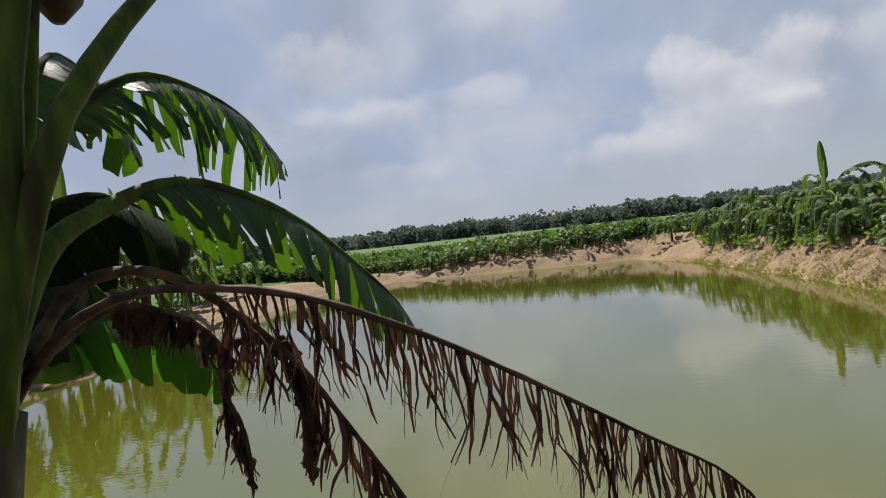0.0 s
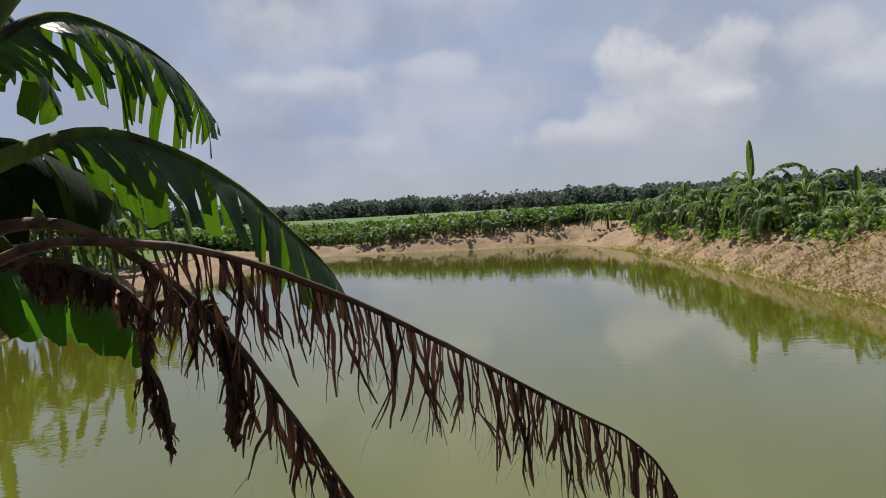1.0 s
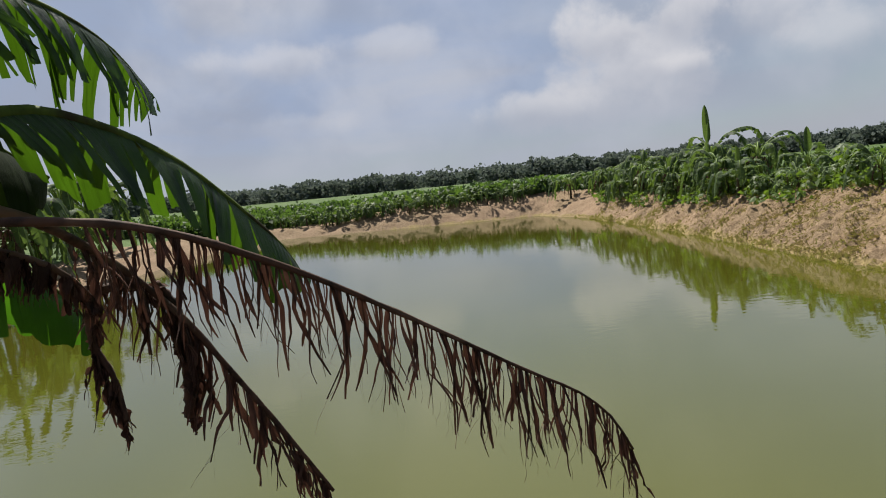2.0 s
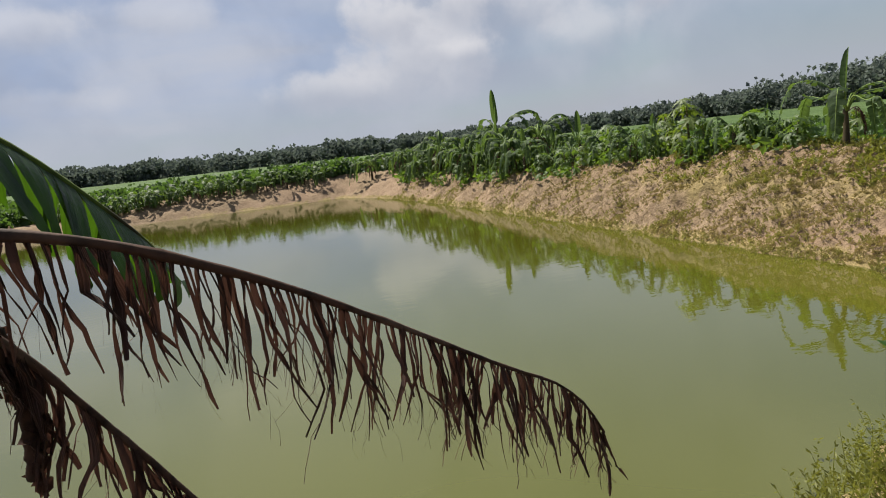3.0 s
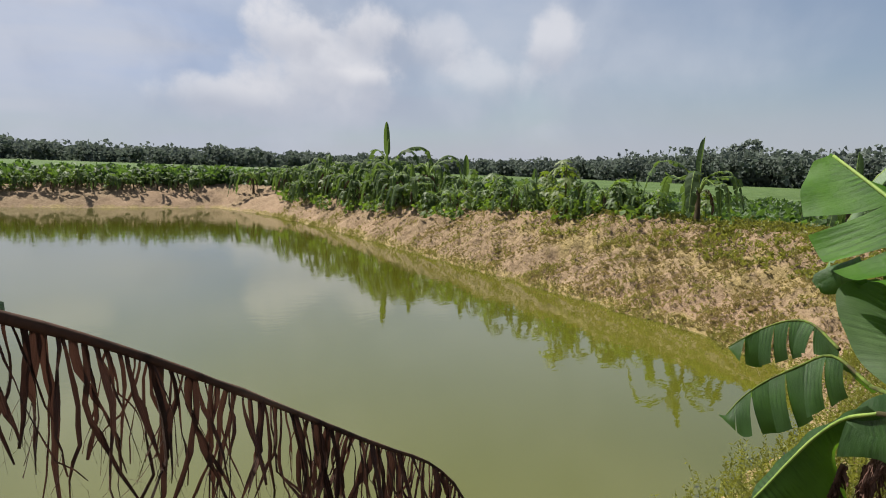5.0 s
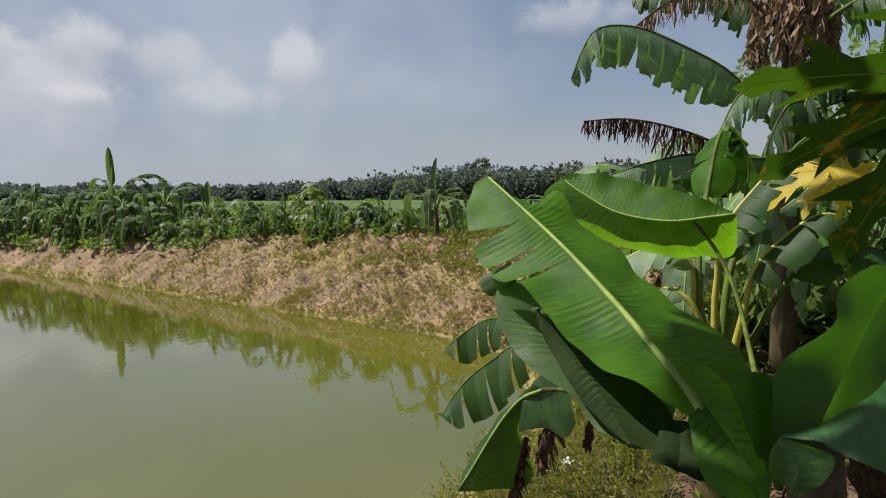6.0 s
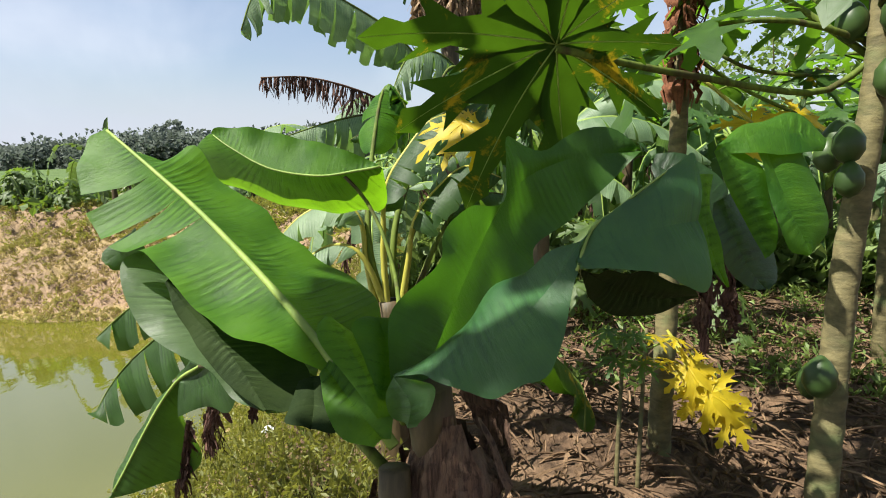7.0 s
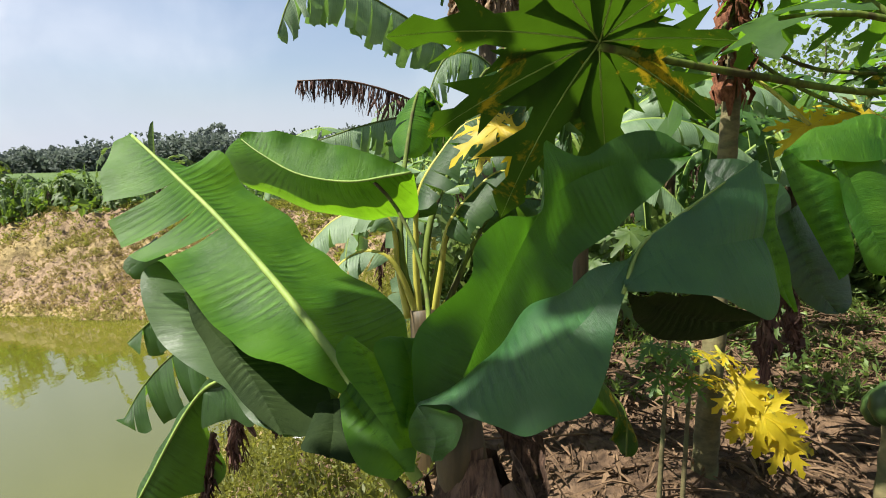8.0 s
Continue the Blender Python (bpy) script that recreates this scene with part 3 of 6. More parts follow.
def shore(x, y):
    """Distance to the shore (outside positive), on arrays."""
    best, inside = np.full(x.shape, 1e9), np.zeros(x.shape, bool)
    for (ax, ay), (bx, by) in zip(POND, POND[1:] + POND[:1]):
        ex, ey = bx - ax, by - ay
        s = np.clip(((x - ax) * ex + (y - ay) * ey) / (ex * ex + ey * ey), 0, 1)
        best = np.minimum(best, np.hypot(x - ax - s * ex, y - ay - s * ey))
        cross = (ay > y) != (by > y)
        inside ^= cross & (x < ex * (y - ay) / (ey if abs(ey) > 1e-9 else 1e-9) + ax)
    return np.where(inside, -best, best)


def wobble(x, y, scale, seed=0.0):
    return (np.sin(x * scale + seed) * np.cos(y * scale * 1.13 + seed * 1.7) + 0.5 * np.sin(x * scale * 2.3 + y * scale * 1.9 + seed)
            + 0.25 * np.sin(x * scale * 4.7 - y * scale * 4.1 + seed * 0.6))


def height(x, y):
    x, y = np.asarray(x, float), np.asarray(y, float)
    s = shore(x, y) + 0.12 * wobble(x, y, 1.9, 1.0)
    tw, th, tr = 0, 0, 0
    for bx, by, hb, run in BANKS:
        w = 1 / (((x - bx) ** 2 + (y - by) ** 2) ** 1.5 + 0.05)
        tw, th, tr = tw + w, th + w * hb, tr + w * run
    hb, run = th / tw, tr / tw
    t = np.clip(s / run, 0, 1)
    slope = t * (1.25 - 0.25 * t)
    far = np.clip((s - run - 1.5) / 6.0, 0, 1)
    level = hb * slope * (1 - far) + far * 1.15
    rough = np.clip(s, 0, 1) * (0.045 * wobble(x, y, 2.3) + 0.03 * wobble(x, y, 6.1, 2.0) * (1 - far))
    # clods and rills on the eastern slope
    clods = np.clip(s / 0.5, 0, 1) * np.clip((1.25 - t) / 0.3, 0, 1) * np.clip((x - 8.5) / 1.0, 0, 1) * (1 - far)
    rough = rough + clods * (0.045 * wobble(x, y, 5.3, 3.0) + 0.045 * wobble(x + 0.3 * np.sin(y), y, 10.7, 5.0))
    return np.where(s > 0, level + rough, np.maximum(-0.8, 0.3 * s)), s, t, far


def z_at(x, y):
    return float(height(np.array([x]), np.array([y]))[0][0])


def spread_out(lo, hi, step, reach, grow=1.22):
    mid = list(np.arange(lo, hi + step / 2, step))
    a, b, s = [lo], [hi], step
    while a[-1] > -reach:
        s *= grow
        a.append(a[-1] - s)
        b.append(b[-1] + s)
    return np.array(a[:0:-1] + mid + b[1:])


def make_ground():
    xs, ys = spread_out(-13, 20, 0.22, 3200), spread_out(-8, 47, 0.25, 3200)
    # a finer net over the near end of the eastern bank
    xs = np.concatenate([xs[xs < 8.8], np.arange(8.8, 14.6, 0.085), xs[xs > 14.6]])
    ys = np.concatenate([ys[ys < 2.5], np.arange(2.5, 24, 0.11), ys[ys > 24]])
    gx, gy = np.meshgrid(xs, ys)
    z, s, t, far = height(gx, gy)
    n, m = len(xs), len(ys)
    me = bpy.data.meshes.new("ground")
    co = np.stack([gx, gy, z], -1).reshape(-1, 3)
    idx = np.arange(n * m).reshape(m, n)
    quads = np.stack([idx[:-1, :-1], idx[:-1, 1:], idx[1:, 1:], idx[1:, :-1]], -1).reshape(-1, 4)
    me.from_pydata(co.tolist(), [], quads.tolist())
    cover = me.color_attributes.new("cover", "FLOAT_COLOR", "POINT")
    grove = np.clip((gx + 7.0) / 4.0, 0, 1) * np.clip((2.6 - gy) / 1.2, 0, 1) * np.clip((7.6 - gx) / 1.6, 0, 1)
    grass = np.clip((s - 3.5) / 2.0, 0, 1) * (1 - grove)
    dry = np.clip(1 - np.abs(t - 0.55) / 0.5, 0, 1) * np.clip((20 - gy) / 8, 0, 1) * (gx > 6) * 0.62 * (far < 0.5)
    near = np.clip((8.5 - gx) / 2, 0, 1) * np.clip((5 - gy) / 1, 0, 1) * (s > -1) * (1 - grove)
    dry = np.maximum(dry, near * 0.75)
    dry = np.maximum(dry, 0.8 * np.clip(1 - np.abs(s - 0.1) / 0.35, 0, 1) * (gx > 0))
    data = np.stack([grass, grove, dry, np.ones_like(z)], -1).reshape(-1)
    cover.data.foreach_set("color", data.astype(np.float32))
    me.materials.append(M_EARTH)
    me.polygons.foreach_set("use_smooth", [True] * len(me.polygons))
    tagged(new("ground", me), "tan earth banks, green field and leaf litter", "ground", kind="structure")
    g = Geo()
    g.grid([[(x, y, 0.0) for x in np.linspace(-14, 15, 12)] for y in np.linspace(1.0, 45, 16)])
    tagged(link("water", g, M_WATER), "still murky green pond water mirroring the sky", "water", kind="structure")


make_ground()


# ---- far woods and field ----
def quads(name, centres, sizes, mat, label, category, seed, upright=0.0):
    """Many small leaf clumps, each a bent four-sided piece, as one mesh."""
    rs = np.random.RandomState(seed)
    n = len(centres)
    c = np.asarray(centres, float)
    a = rs.normal(size=(n, 3))
    a[:, 2] *= 1 - upright
    a /= np.linalg.norm(a, axis=1)[:, None]
    b = np.cross(a, rs.normal(size=(n, 3)))
    b /= np.linalg.norm(b, axis=1)[:, None]
    k = np.cross(a, b)
    s = np.asarray(sizes, float)[:, None]
    v = np.stack([c - a * s - b * s * 0.35, c + a * s * 0.1 - b * s * 0.75 + k * s * 0.3, c + a * s + b * s * 0.3, c - a * s * 0.2 + b * s * 0.8 + k * s * 0.2], 1).reshape(-1, 3)
    me = bpy.data.meshes.new(name)
    me.from_pydata(v.tolist(), [], np.arange(4 * n).reshape(-1, 4).tolist())
    me.uv_layers.new(name="uv")
    me.materials.append(mat)
    ob = new(name, me)
    return tagged(ob, label, category, kind="stuff") if label else ob


def tree_points(rs, x, y, base, tall, wide, n):
    """Clump centres of one crown made of several lobes."""
    out = []
    lobes = rs.randint(4, 8)
    for k in range(lobes):
        cx, cy = rs.normal(0, wide * 0.33, 2)
        cz = tall * rs.uniform(0.42, 0.86)
        r = wide * rs.uniform(0.28, 0.5)
        d = rs.normal(size=(n // lobes, 3))
        d /= np.linalg.norm(d, axis=1)[:, None]
        d *= (rs.uniform(0.45, 1.05, len(d)) ** 0.5)[:, None] * r
        d[:, 2] *= 0.75
        out.append(d + (x + cx, y + cy, base + cz))
    return np.concatenate(out)


def make_woods():
    rs = np.random.RandomState(5)
    far, fs, near, ns = [], [], [], []
    for k in range(760):
        b = rs.uniform(-62, 128)
        right = min(1, max(0, (b - 47) / 12))
        d = rs.uniform(235, 300) * (1 - 0.12 * right)
        tall = rs.uniform(4.8, 7.2) + right * rs.uniform(3.0, 5.8)
        p = tree_points(rs, d * math.sin(radians(b)), d * math.cos(radians(b)), 1.0, tall, tall * rs.uniform(0.8, 1.2), 170)
        low = rs.uniform(0, 1, (90, 3)) * (9, 9, tall * 0.70) + (d * math.sin(radians(b)) - 4.5, d * math.cos(radians(b)) - 4.5, 1.0)
        p = np.concatenate([p, low])
        far.append(p)
        fs.append(rs.uniform(0.45, 1.0, len(p)))
    # one tall tree stands out over the eastern woods
    p = tree_points(rs, 214, 109, 1.0, 16.5, 8, 420)
    far.append(p)
    fs.append(rs.uniform(0.6, 1.2, len(p)))
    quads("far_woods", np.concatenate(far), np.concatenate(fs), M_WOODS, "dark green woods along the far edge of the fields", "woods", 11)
    for x, y, tall in ((20, -2.5, 6.0), (26, -1, 7), (30, -14, 9), (21, -15, 8.5), (14, -14, 8), (33, -5, 8)):
        p = tree_points(rs, x, y, z_at(x, y), tall, tall * 0.7, 900)
        root = thing("tree", "leafy green tree with a thin trunk at the grove's edge", "tree", (x, y, z_at(x, y)), "trees behind the grove")
        g = Geo()
        g.tube([Vector((0, 0, -0.1)), Vector((0.1, 0.05, tall * 0.3)), Vector((0.0, 0.2, tall * 0.6))], [0.16, 0.12, 0.05], 8)
        for q in range(5):
            a = q * 1.3
            g.tube([Vector((0.05, 0.1, tall * (0.3 + 0.05 * q))), Vector((math.cos(a) * tall * 0.14, math.sin(a) * tall * 0.14, tall * (0.5 + 0.04 * q))),
                    Vector((math.cos(a) * tall * 0.25, math.sin(a) * tall * 0.25, tall * (0.62 + 0.04 * q)))], [0.06, 0.04, 0.015], 6)
        link("trunk", g, M_TRUNK, root)
        crown = quads("crown", p - np.array((x, y, z_at(x, y))), rs.uniform(0.08, 0.2, len(p)), M_WOODS_NEAR, "", "", 3)
        crown.parent = root


make_woods()


def make_crops():
    """Leafy crop rows on the fields beyond the banks."""
    rs = np.random.RandomState(8)
    pts, size = [], []
    tries = 0
    while len(pts) < 3600 and tries < 60000:
        tries += 1
        if rs.random_sample() < 0.65:
            x, y = rs.uniform(-22, 26), 41.3 + 34 * rs.random_sample() ** 2.2
        else:
            x, y = 14.5 + 32 * rs.random_sample() ** 1.6, rs.uniform(2, 44)
        x = round(x / 0.9) * 0.9 + rs.normal(0, 0.15)
        pts.append((x, y))
    xy = np.array(pts)
    z, s, t, far = height(xy[:, 0], xy[:, 1])
    keep = (s > 3.2) & ~((xy[:, 0] < 20) & (xy[:, 1] < 37)) & (t >= 1) & ~((xy[:, 0] < 12) & (xy[:, 1] < 38))
    centres = []
    for (x, y), h in zip(xy[keep], z[keep]):
        near = y > 37 and y < 52
        tall = rs.uniform(0.45, 1.25) if near else rs.uniform(0.25, 0.7)
        n = 22 if near else 14
        a = rs.normal(0, 0.26, (n, 3))
        a[:, 2] = rs.uniform(0.05, 1.0, n) * tall
        centres.append(a + (x, y, h))
        size.append(rs.uniform(0.08, 0.24, n) if near else rs.uniform(0.09, 0.20, n))
    quads("crop_rows", np.concatenate(centres), np.concatenate(size), M_CROP, "rows of knee-high green crop plants on the field", "crop", 21)


make_crops()


# ---- plants along the banks ----
def stem_of(root, points, radii, mat, name="pseudostem", n=10, knob=0.06, seed=1, label=""):
    g = Geo()
    ps, _ = curve(points, 14)
    rs = [radii[0] + (radii[1] - radii[0]) * (i / 14) for i in range(15)]
    g.tube(ps, rs, n, knob=knob, rnd=random.Random(seed))
    return link(name, g, mat, root, label)


def banana_plant(tall, leaves, seed, place=(0, 0, 0), group="bananas along the pond", dry=3, spear=True, size=1.0, mat=None):
    """A young banana: a pseudostem, arching torn leaves, a rolled upright leaf, dead leaves below."""
    rnd = random.Random(seed)
    root = thing("banana_plant", "young banana plant with torn arching leaves on the bank", "banana plant", place, group)
    h = tall * 0.38
    stem_of(root, [(0, 0, -0.15), (0.02, 0.01, h * 0.5), (0.0, 0.03, h)], (0.085 * size, 0.05 * size), M_STEM, seed=seed)
    for k in range(leaves):
        a = 2.4 * k + rnd.uniform(-0.4, 0.4)
        ln = tall * rnd.uniform(0.45, 0.74)
        rise = rnd.uniform(-0.6, 1.2)
        d = Vector((math.cos(a), math.sin(a), 0))
        b = Vector((0, 0, h * rnd.uniform(0.9, 1.0)))
        pts = [b, b + d * ln * 0.15 + UP * ln * 0.28, b + d * ln * 0.42 + UP * ln * 0.28 * (1 + rise), b + d * ln * 0.72 + UP * ln * 0.28 * (0.9 + rise * 0.7),
               b + d * ln * 0.90 + UP * ln * (rise * 0.35 - 0.42)]
        dr = rnd.uniform(15, 65)
        blade(root, pts, 0.19 * size * rnd.uniform(0.7, 1.25), begin=0.22, droop=((dr * 0.4, dr), (dr * 0.4, dr)), tears=(rnd.randint(9, 15), rnd.randint(9, 15)), gap=0.7, rows=4, step=0.06,
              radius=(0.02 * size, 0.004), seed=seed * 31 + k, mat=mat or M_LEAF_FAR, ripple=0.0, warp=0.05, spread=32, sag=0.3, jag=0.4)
    if spear:
        b = Vector((0, 0, h))
        blade(root, [b, b + Vector((0.02, 0.02, tall * 0.25)), b + Vector((0.06, 0.0, tall * 0.62))], 0.15 * size, up=(1, -0.6, 0.1), begin=0.3, droop=((20, 55), (20, 55)), rows=3, step=0.1,
              radius=(0.018 * size, 0.004), seed=seed, mat=mat or M_LEAF_FAR, ripple=0.0, warp=0.0, name="young_leaf")
    for k in range(dry):
        a = rnd.uniform(0, 6.28)
        d = Vector((math.cos(a), math.sin(a), 0))
        b = Vector((0, 0, h * 0.9))
        dry_frond(root, [b, b + d * 0.22 * size + UP * 0.10, b + d * 0.38 * size - UP * 0.15, b + d * 0.40 * size - UP * h * 0.55], 16, 0.18 * size, 0.03, seed=seed + k, radius=(0.012, 0.004), label="")
    return root


def papaya_shrub(tall, seed, place=(0, 0, 0), group="papayas along the pond", mat=None, leaves=13, size=0.36):
    """A small papaya, leafy to the ground: a thin trunk and hand-shaped leaves on long stalks."""
    rnd = random.Random(seed)
    root = thing("papaya_plant", "small bushy papaya plant with hand-shaped green leaves", "papaya plant", place, group)
    stem_of(root, [(0, 0, -0.15), (0.03, 0, tall * 0.4), (0.0, 0.02, tall * 0.85)], (0.04, 0.022), M_TRUNK, "trunk", 8, seed=seed)
    for k in range(leaves):
        a = 2.4 * k + rnd.uniform(-0.3, 0.3)
        t = (k + 0.5) / leaves
        d = Vector((math.cos(a), math.sin(a), rnd.uniform(-0.25, 0.35) + 0.7 * t)).normalized()
        b = Vector((0, 0, tall * (0.15 + 0.68 * t)))
        end = b + d * size * rnd.uniform(0.8, 1.5) * (1.15 - 0.4 * t)
        g = Geo()
        palmate(g, end, (d.x * 0.6, d.y * 0.6, 0.75), (d.x, d.y, -0.3), size * rnd.uniform(0.8, 1.15), 7, 290, 0.5, seed * 17 + k, deep=1.25)
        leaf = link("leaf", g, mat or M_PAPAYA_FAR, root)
        g = Geo()
        g.tube([b, b.lerp(end, 0.5) + UP * 0.04, end], [0.010, 0.008, 0.006], 6)
        link("leaf_stalk", g, M_RIB, leaf)
    return root


def on_ground(x, y, turn=0.0, scale=1.0, lean=0.0):
    return pose(x, y, z_at(x, y) - 0.02, lean, 0, turn) @ Matrix.Diagonal((scale, scale, scale, 1))


def plant_banks():
    rnd = random.Random(4)
    # the group round the tall upright leaf, the pole plant and the bananas further along the eastern bank
    kinds = [banana_plant(3.0, 10, 3, (14.3, 24.6, z_at(14.3, 24.6))), banana_plant(2.5, 10, 7, (13.8, 27.2, z_at(13.8, 27.2)), spear=False), banana_plant(2.2, 8, 9, (14.4, 9.1, z_at(14.4, 9.1)), dry=1)]
    shrubs = [papaya_shrub(1.9, 5, (13.9, 13.2, z_at(13.9, 13.2)), mat=M_YOUNG), papaya_shrub(1.4, 6, (14.6, 17.3, z_at(14.6, 17.3))), papaya_shrub(1.1, 8, (14.2, 11.3, z_at(14.2, 11.3)), leaves=12)]
    small = [banana_plant(1.5, 8, 51, (13.6, 15.0, z_at(13.6, 15.0)), dry=1, spear=False, size=0.8), banana_plant(1.2, 8, 52, (13.5, 19.6, z_at(13.5, 19.6)), dry=1, spear=False, size=0.7)]
    kinds[2].name = "banana_plant"
    spots = ((15.2, 25.8, 0, 1.3), (13.4, 22.3, 1, 1.1), (12.4, 37.6, 1, 1.05), (13.6, 29.6, 1, 1.15), (14.6, 31.5, 1, 1.35), (13.5, 33.2, 1, 0.95), (15.4, 35.0, 1, 1.15), (14.0, 36.2, 1, 0.85),
             (15.6, 28.0, 1, 1.4), (16.8, 23.8, 1, 0.95), (13.1, 20.6, 2, 0.85), (15.8, 20.5, 2, 1.0), (16.5, 17.2, 2, 0.8), (17.5, 14.6, 1, 0.7), (15.8, 6.2, 2, 0.9), (16.2, 38.5, 1, 0.9), (18, 30, 1, 1.0), (13.0, 21.6, 1, 0.75), (13.6, 23.4, 1, 0.85), (14.2, 21.9, 1, 0.75), (13.2, 25.6, 1, 0.8), (14.8, 27.6, 1, 0.85), (12.9, 30.8, 1, 0.8), (13.2, 34.6, 1, 0.85),
             (15.5, 23.0, 1, 1.3), (13.9, 18.6, 1, 0.65), (15.0, 15.6, 2, 0.7), (15.2, 11.6, 2, 0.6))
    for x, y, k, s in spots:
        copy_thing(kinds[k], on_ground(x, y, rnd.uniform(0, 360), s, rnd.uniform(-4, 4)))
    for k in range(62):
        y = 10 + 26 * rnd.random() ** 1.15
        x = 13.9 + rnd.random() ** 1.5 * 5 - (0.9 if 17 < y < 34 else 0)
        which = shrubs[k % 3] if k % 2 else small[k // 2 % 2]
        copy_thing(which, on_ground(x, y, rnd.uniform(0, 360), rnd.uniform(0.55, 1.05) * (1.0 if y > 18 else 0.8), rnd.uniform(-5, 5)))
    for k in range(20):
        y = 11 + 23 * rnd.random()
        copy_thing(small[k % 2] if k % 3 else shrubs[1], on_ground(13.35 + rnd.random() * 0.7 - (0.7 if 17 < y < 34 else 0), y, rnd.uniform(0, 360), rnd.uniform(0.45, 0.8), rnd.uniform(-8, 8)))
    # low plants on the crest of the far bank
    for k in range(60):
        x = -8 + 19 * (k + rnd.random()) / 60
        y = 42.2 - 0.10 * x + rnd.uniform(-0.6, 1.2) + (1.5 if x < -4 else 0)
        which = shrubs[2] if rnd.random() < 0.5 else small[1]
        copy_thing(which, on_ground(x, y, rnd.uniform(0, 360), rnd.uniform(0.6, 1.0) if which is shrubs[2] else rnd.uniform(0.6, 0.9)))
    for k in range(17):
        x = -7.5 + 17.5 * (k + rnd.uniform(0.2, 0.8)) / 17
        copy_thing(small[k % 2], on_ground(x, 41.5 - 0.12 * x + rnd.uniform(-0.3, 0.3) + (1.2 if x < -4 else 0), rnd.uniform(0, 360), rnd.uniform(0.75, 1.1)))
    # the western bank, mostly seen in the water
    for k in range(17):
        y = 7 + 1.6 * k + rnd.uniform(-0.6, 0.6)
        copy_thing(kinds[k % 2] if k % 3 else shrubs[0], on_ground(-13.4 - rnd.random() * 1.8, y, rnd.uniform(0, 360), rnd.uniform(1.8, 2.3)))
    return kinds, shrubs


KINDS, SHRUBS = plant_banks()


def bank_shrubs():
    """Leafy undergrowth between the plants on the eastern bank."""
    rs = np.random.RandomState(44)
    centres, sizes = [], []
    for k in range(110):
        y = rs.uniform(9.5, 37)
        x = 13.3 + 3.2 * rs.random_sample() ** 1.3 - (0.75 if 17 < y < 34 else 0)
        tall = rs.uniform(0.25, 0.75) * (1.0 if 18 < y < 34 else 0.75)
        n = 34
        a = rs.normal(0, 0.26, (n, 3))
        a[:, 2] = rs.uniform(0.02, 1.0, n) * tall
        centres.append(a + (x, y, z_at(x, y)))
        sizes.append(rs.uniform(0.05, 0.15, n))
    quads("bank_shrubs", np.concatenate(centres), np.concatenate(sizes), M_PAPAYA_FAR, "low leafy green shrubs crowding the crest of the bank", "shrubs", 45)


bank_shrubs()


def weeds(name, spots, tall, leaf, mat, label, seed, stalk=0.004, per=9):
    """Thin branching weeds: stalks with small pointed leaves."""
    rnd = random.Random(seed)
    g = Geo()
    for x, y, z, big in spots:
        h = tall * big * rnd.uniform(0.5, 1.2)
        lean = Vector((rnd.gauss(0, 0.22), rnd.gauss(0, 0.22), 1)).normalized()
        b = Vector((x, y, z - 0.02))
        w = Vector((rnd.gauss(0, 1), rnd.gauss(0, 1), 0)).normalized() * stalk
        bend = Vector((rnd.gauss(0, 0.10), rnd.gauss(0, 0.10), 0)) * h
        top = b + lean * h + bend
        mid = b + lean * h * 0.5
        g.grid([[b - w, b + w], [mid - w * 0.8, mid + w * 0.8], [top - w * 0.3, top + w * 0.3]])
        for k in range(per):
            t = rnd.uniform(0.2, 1.0)
            p = b.lerp(mid, t * 2) if t < 0.5 else mid.lerp(top, t * 2 - 1)
            d = Vector((rnd.gauss(0, 1), rnd.gauss(0, 1), rnd.uniform(0.1, 1.4))).normalized() * leaf * rnd.uniform(0.5, 1.3)
            s = d.cross(Vector((rnd.random(), rnd.random(), 0.3))).normalized() * leaf * 0.17
            g.poly([p, p + d * 0.5 + s, p + d, p + d * 0.5 - s])
    return tagged(link(name, g, mat, smooth=False), label, "weeds", kind="stuff")


def scatter(seed, n, box, keep):
    """Up to n places in the box that keep() takes, with their ground height."""
    rs = np.random.RandomState(seed)
    x, y = rs.uniform(box[0], box[1], n * 12), rs.uniform(box[2], box[3], n * 12)
    z, s, t, far = height(x, y)
    ok = np.nonzero(keep(x, y, s, t, rs.uniform(0, 1, len(x))))[0][:n]
    return x[ok], y[ok], z[ok], s[ok]


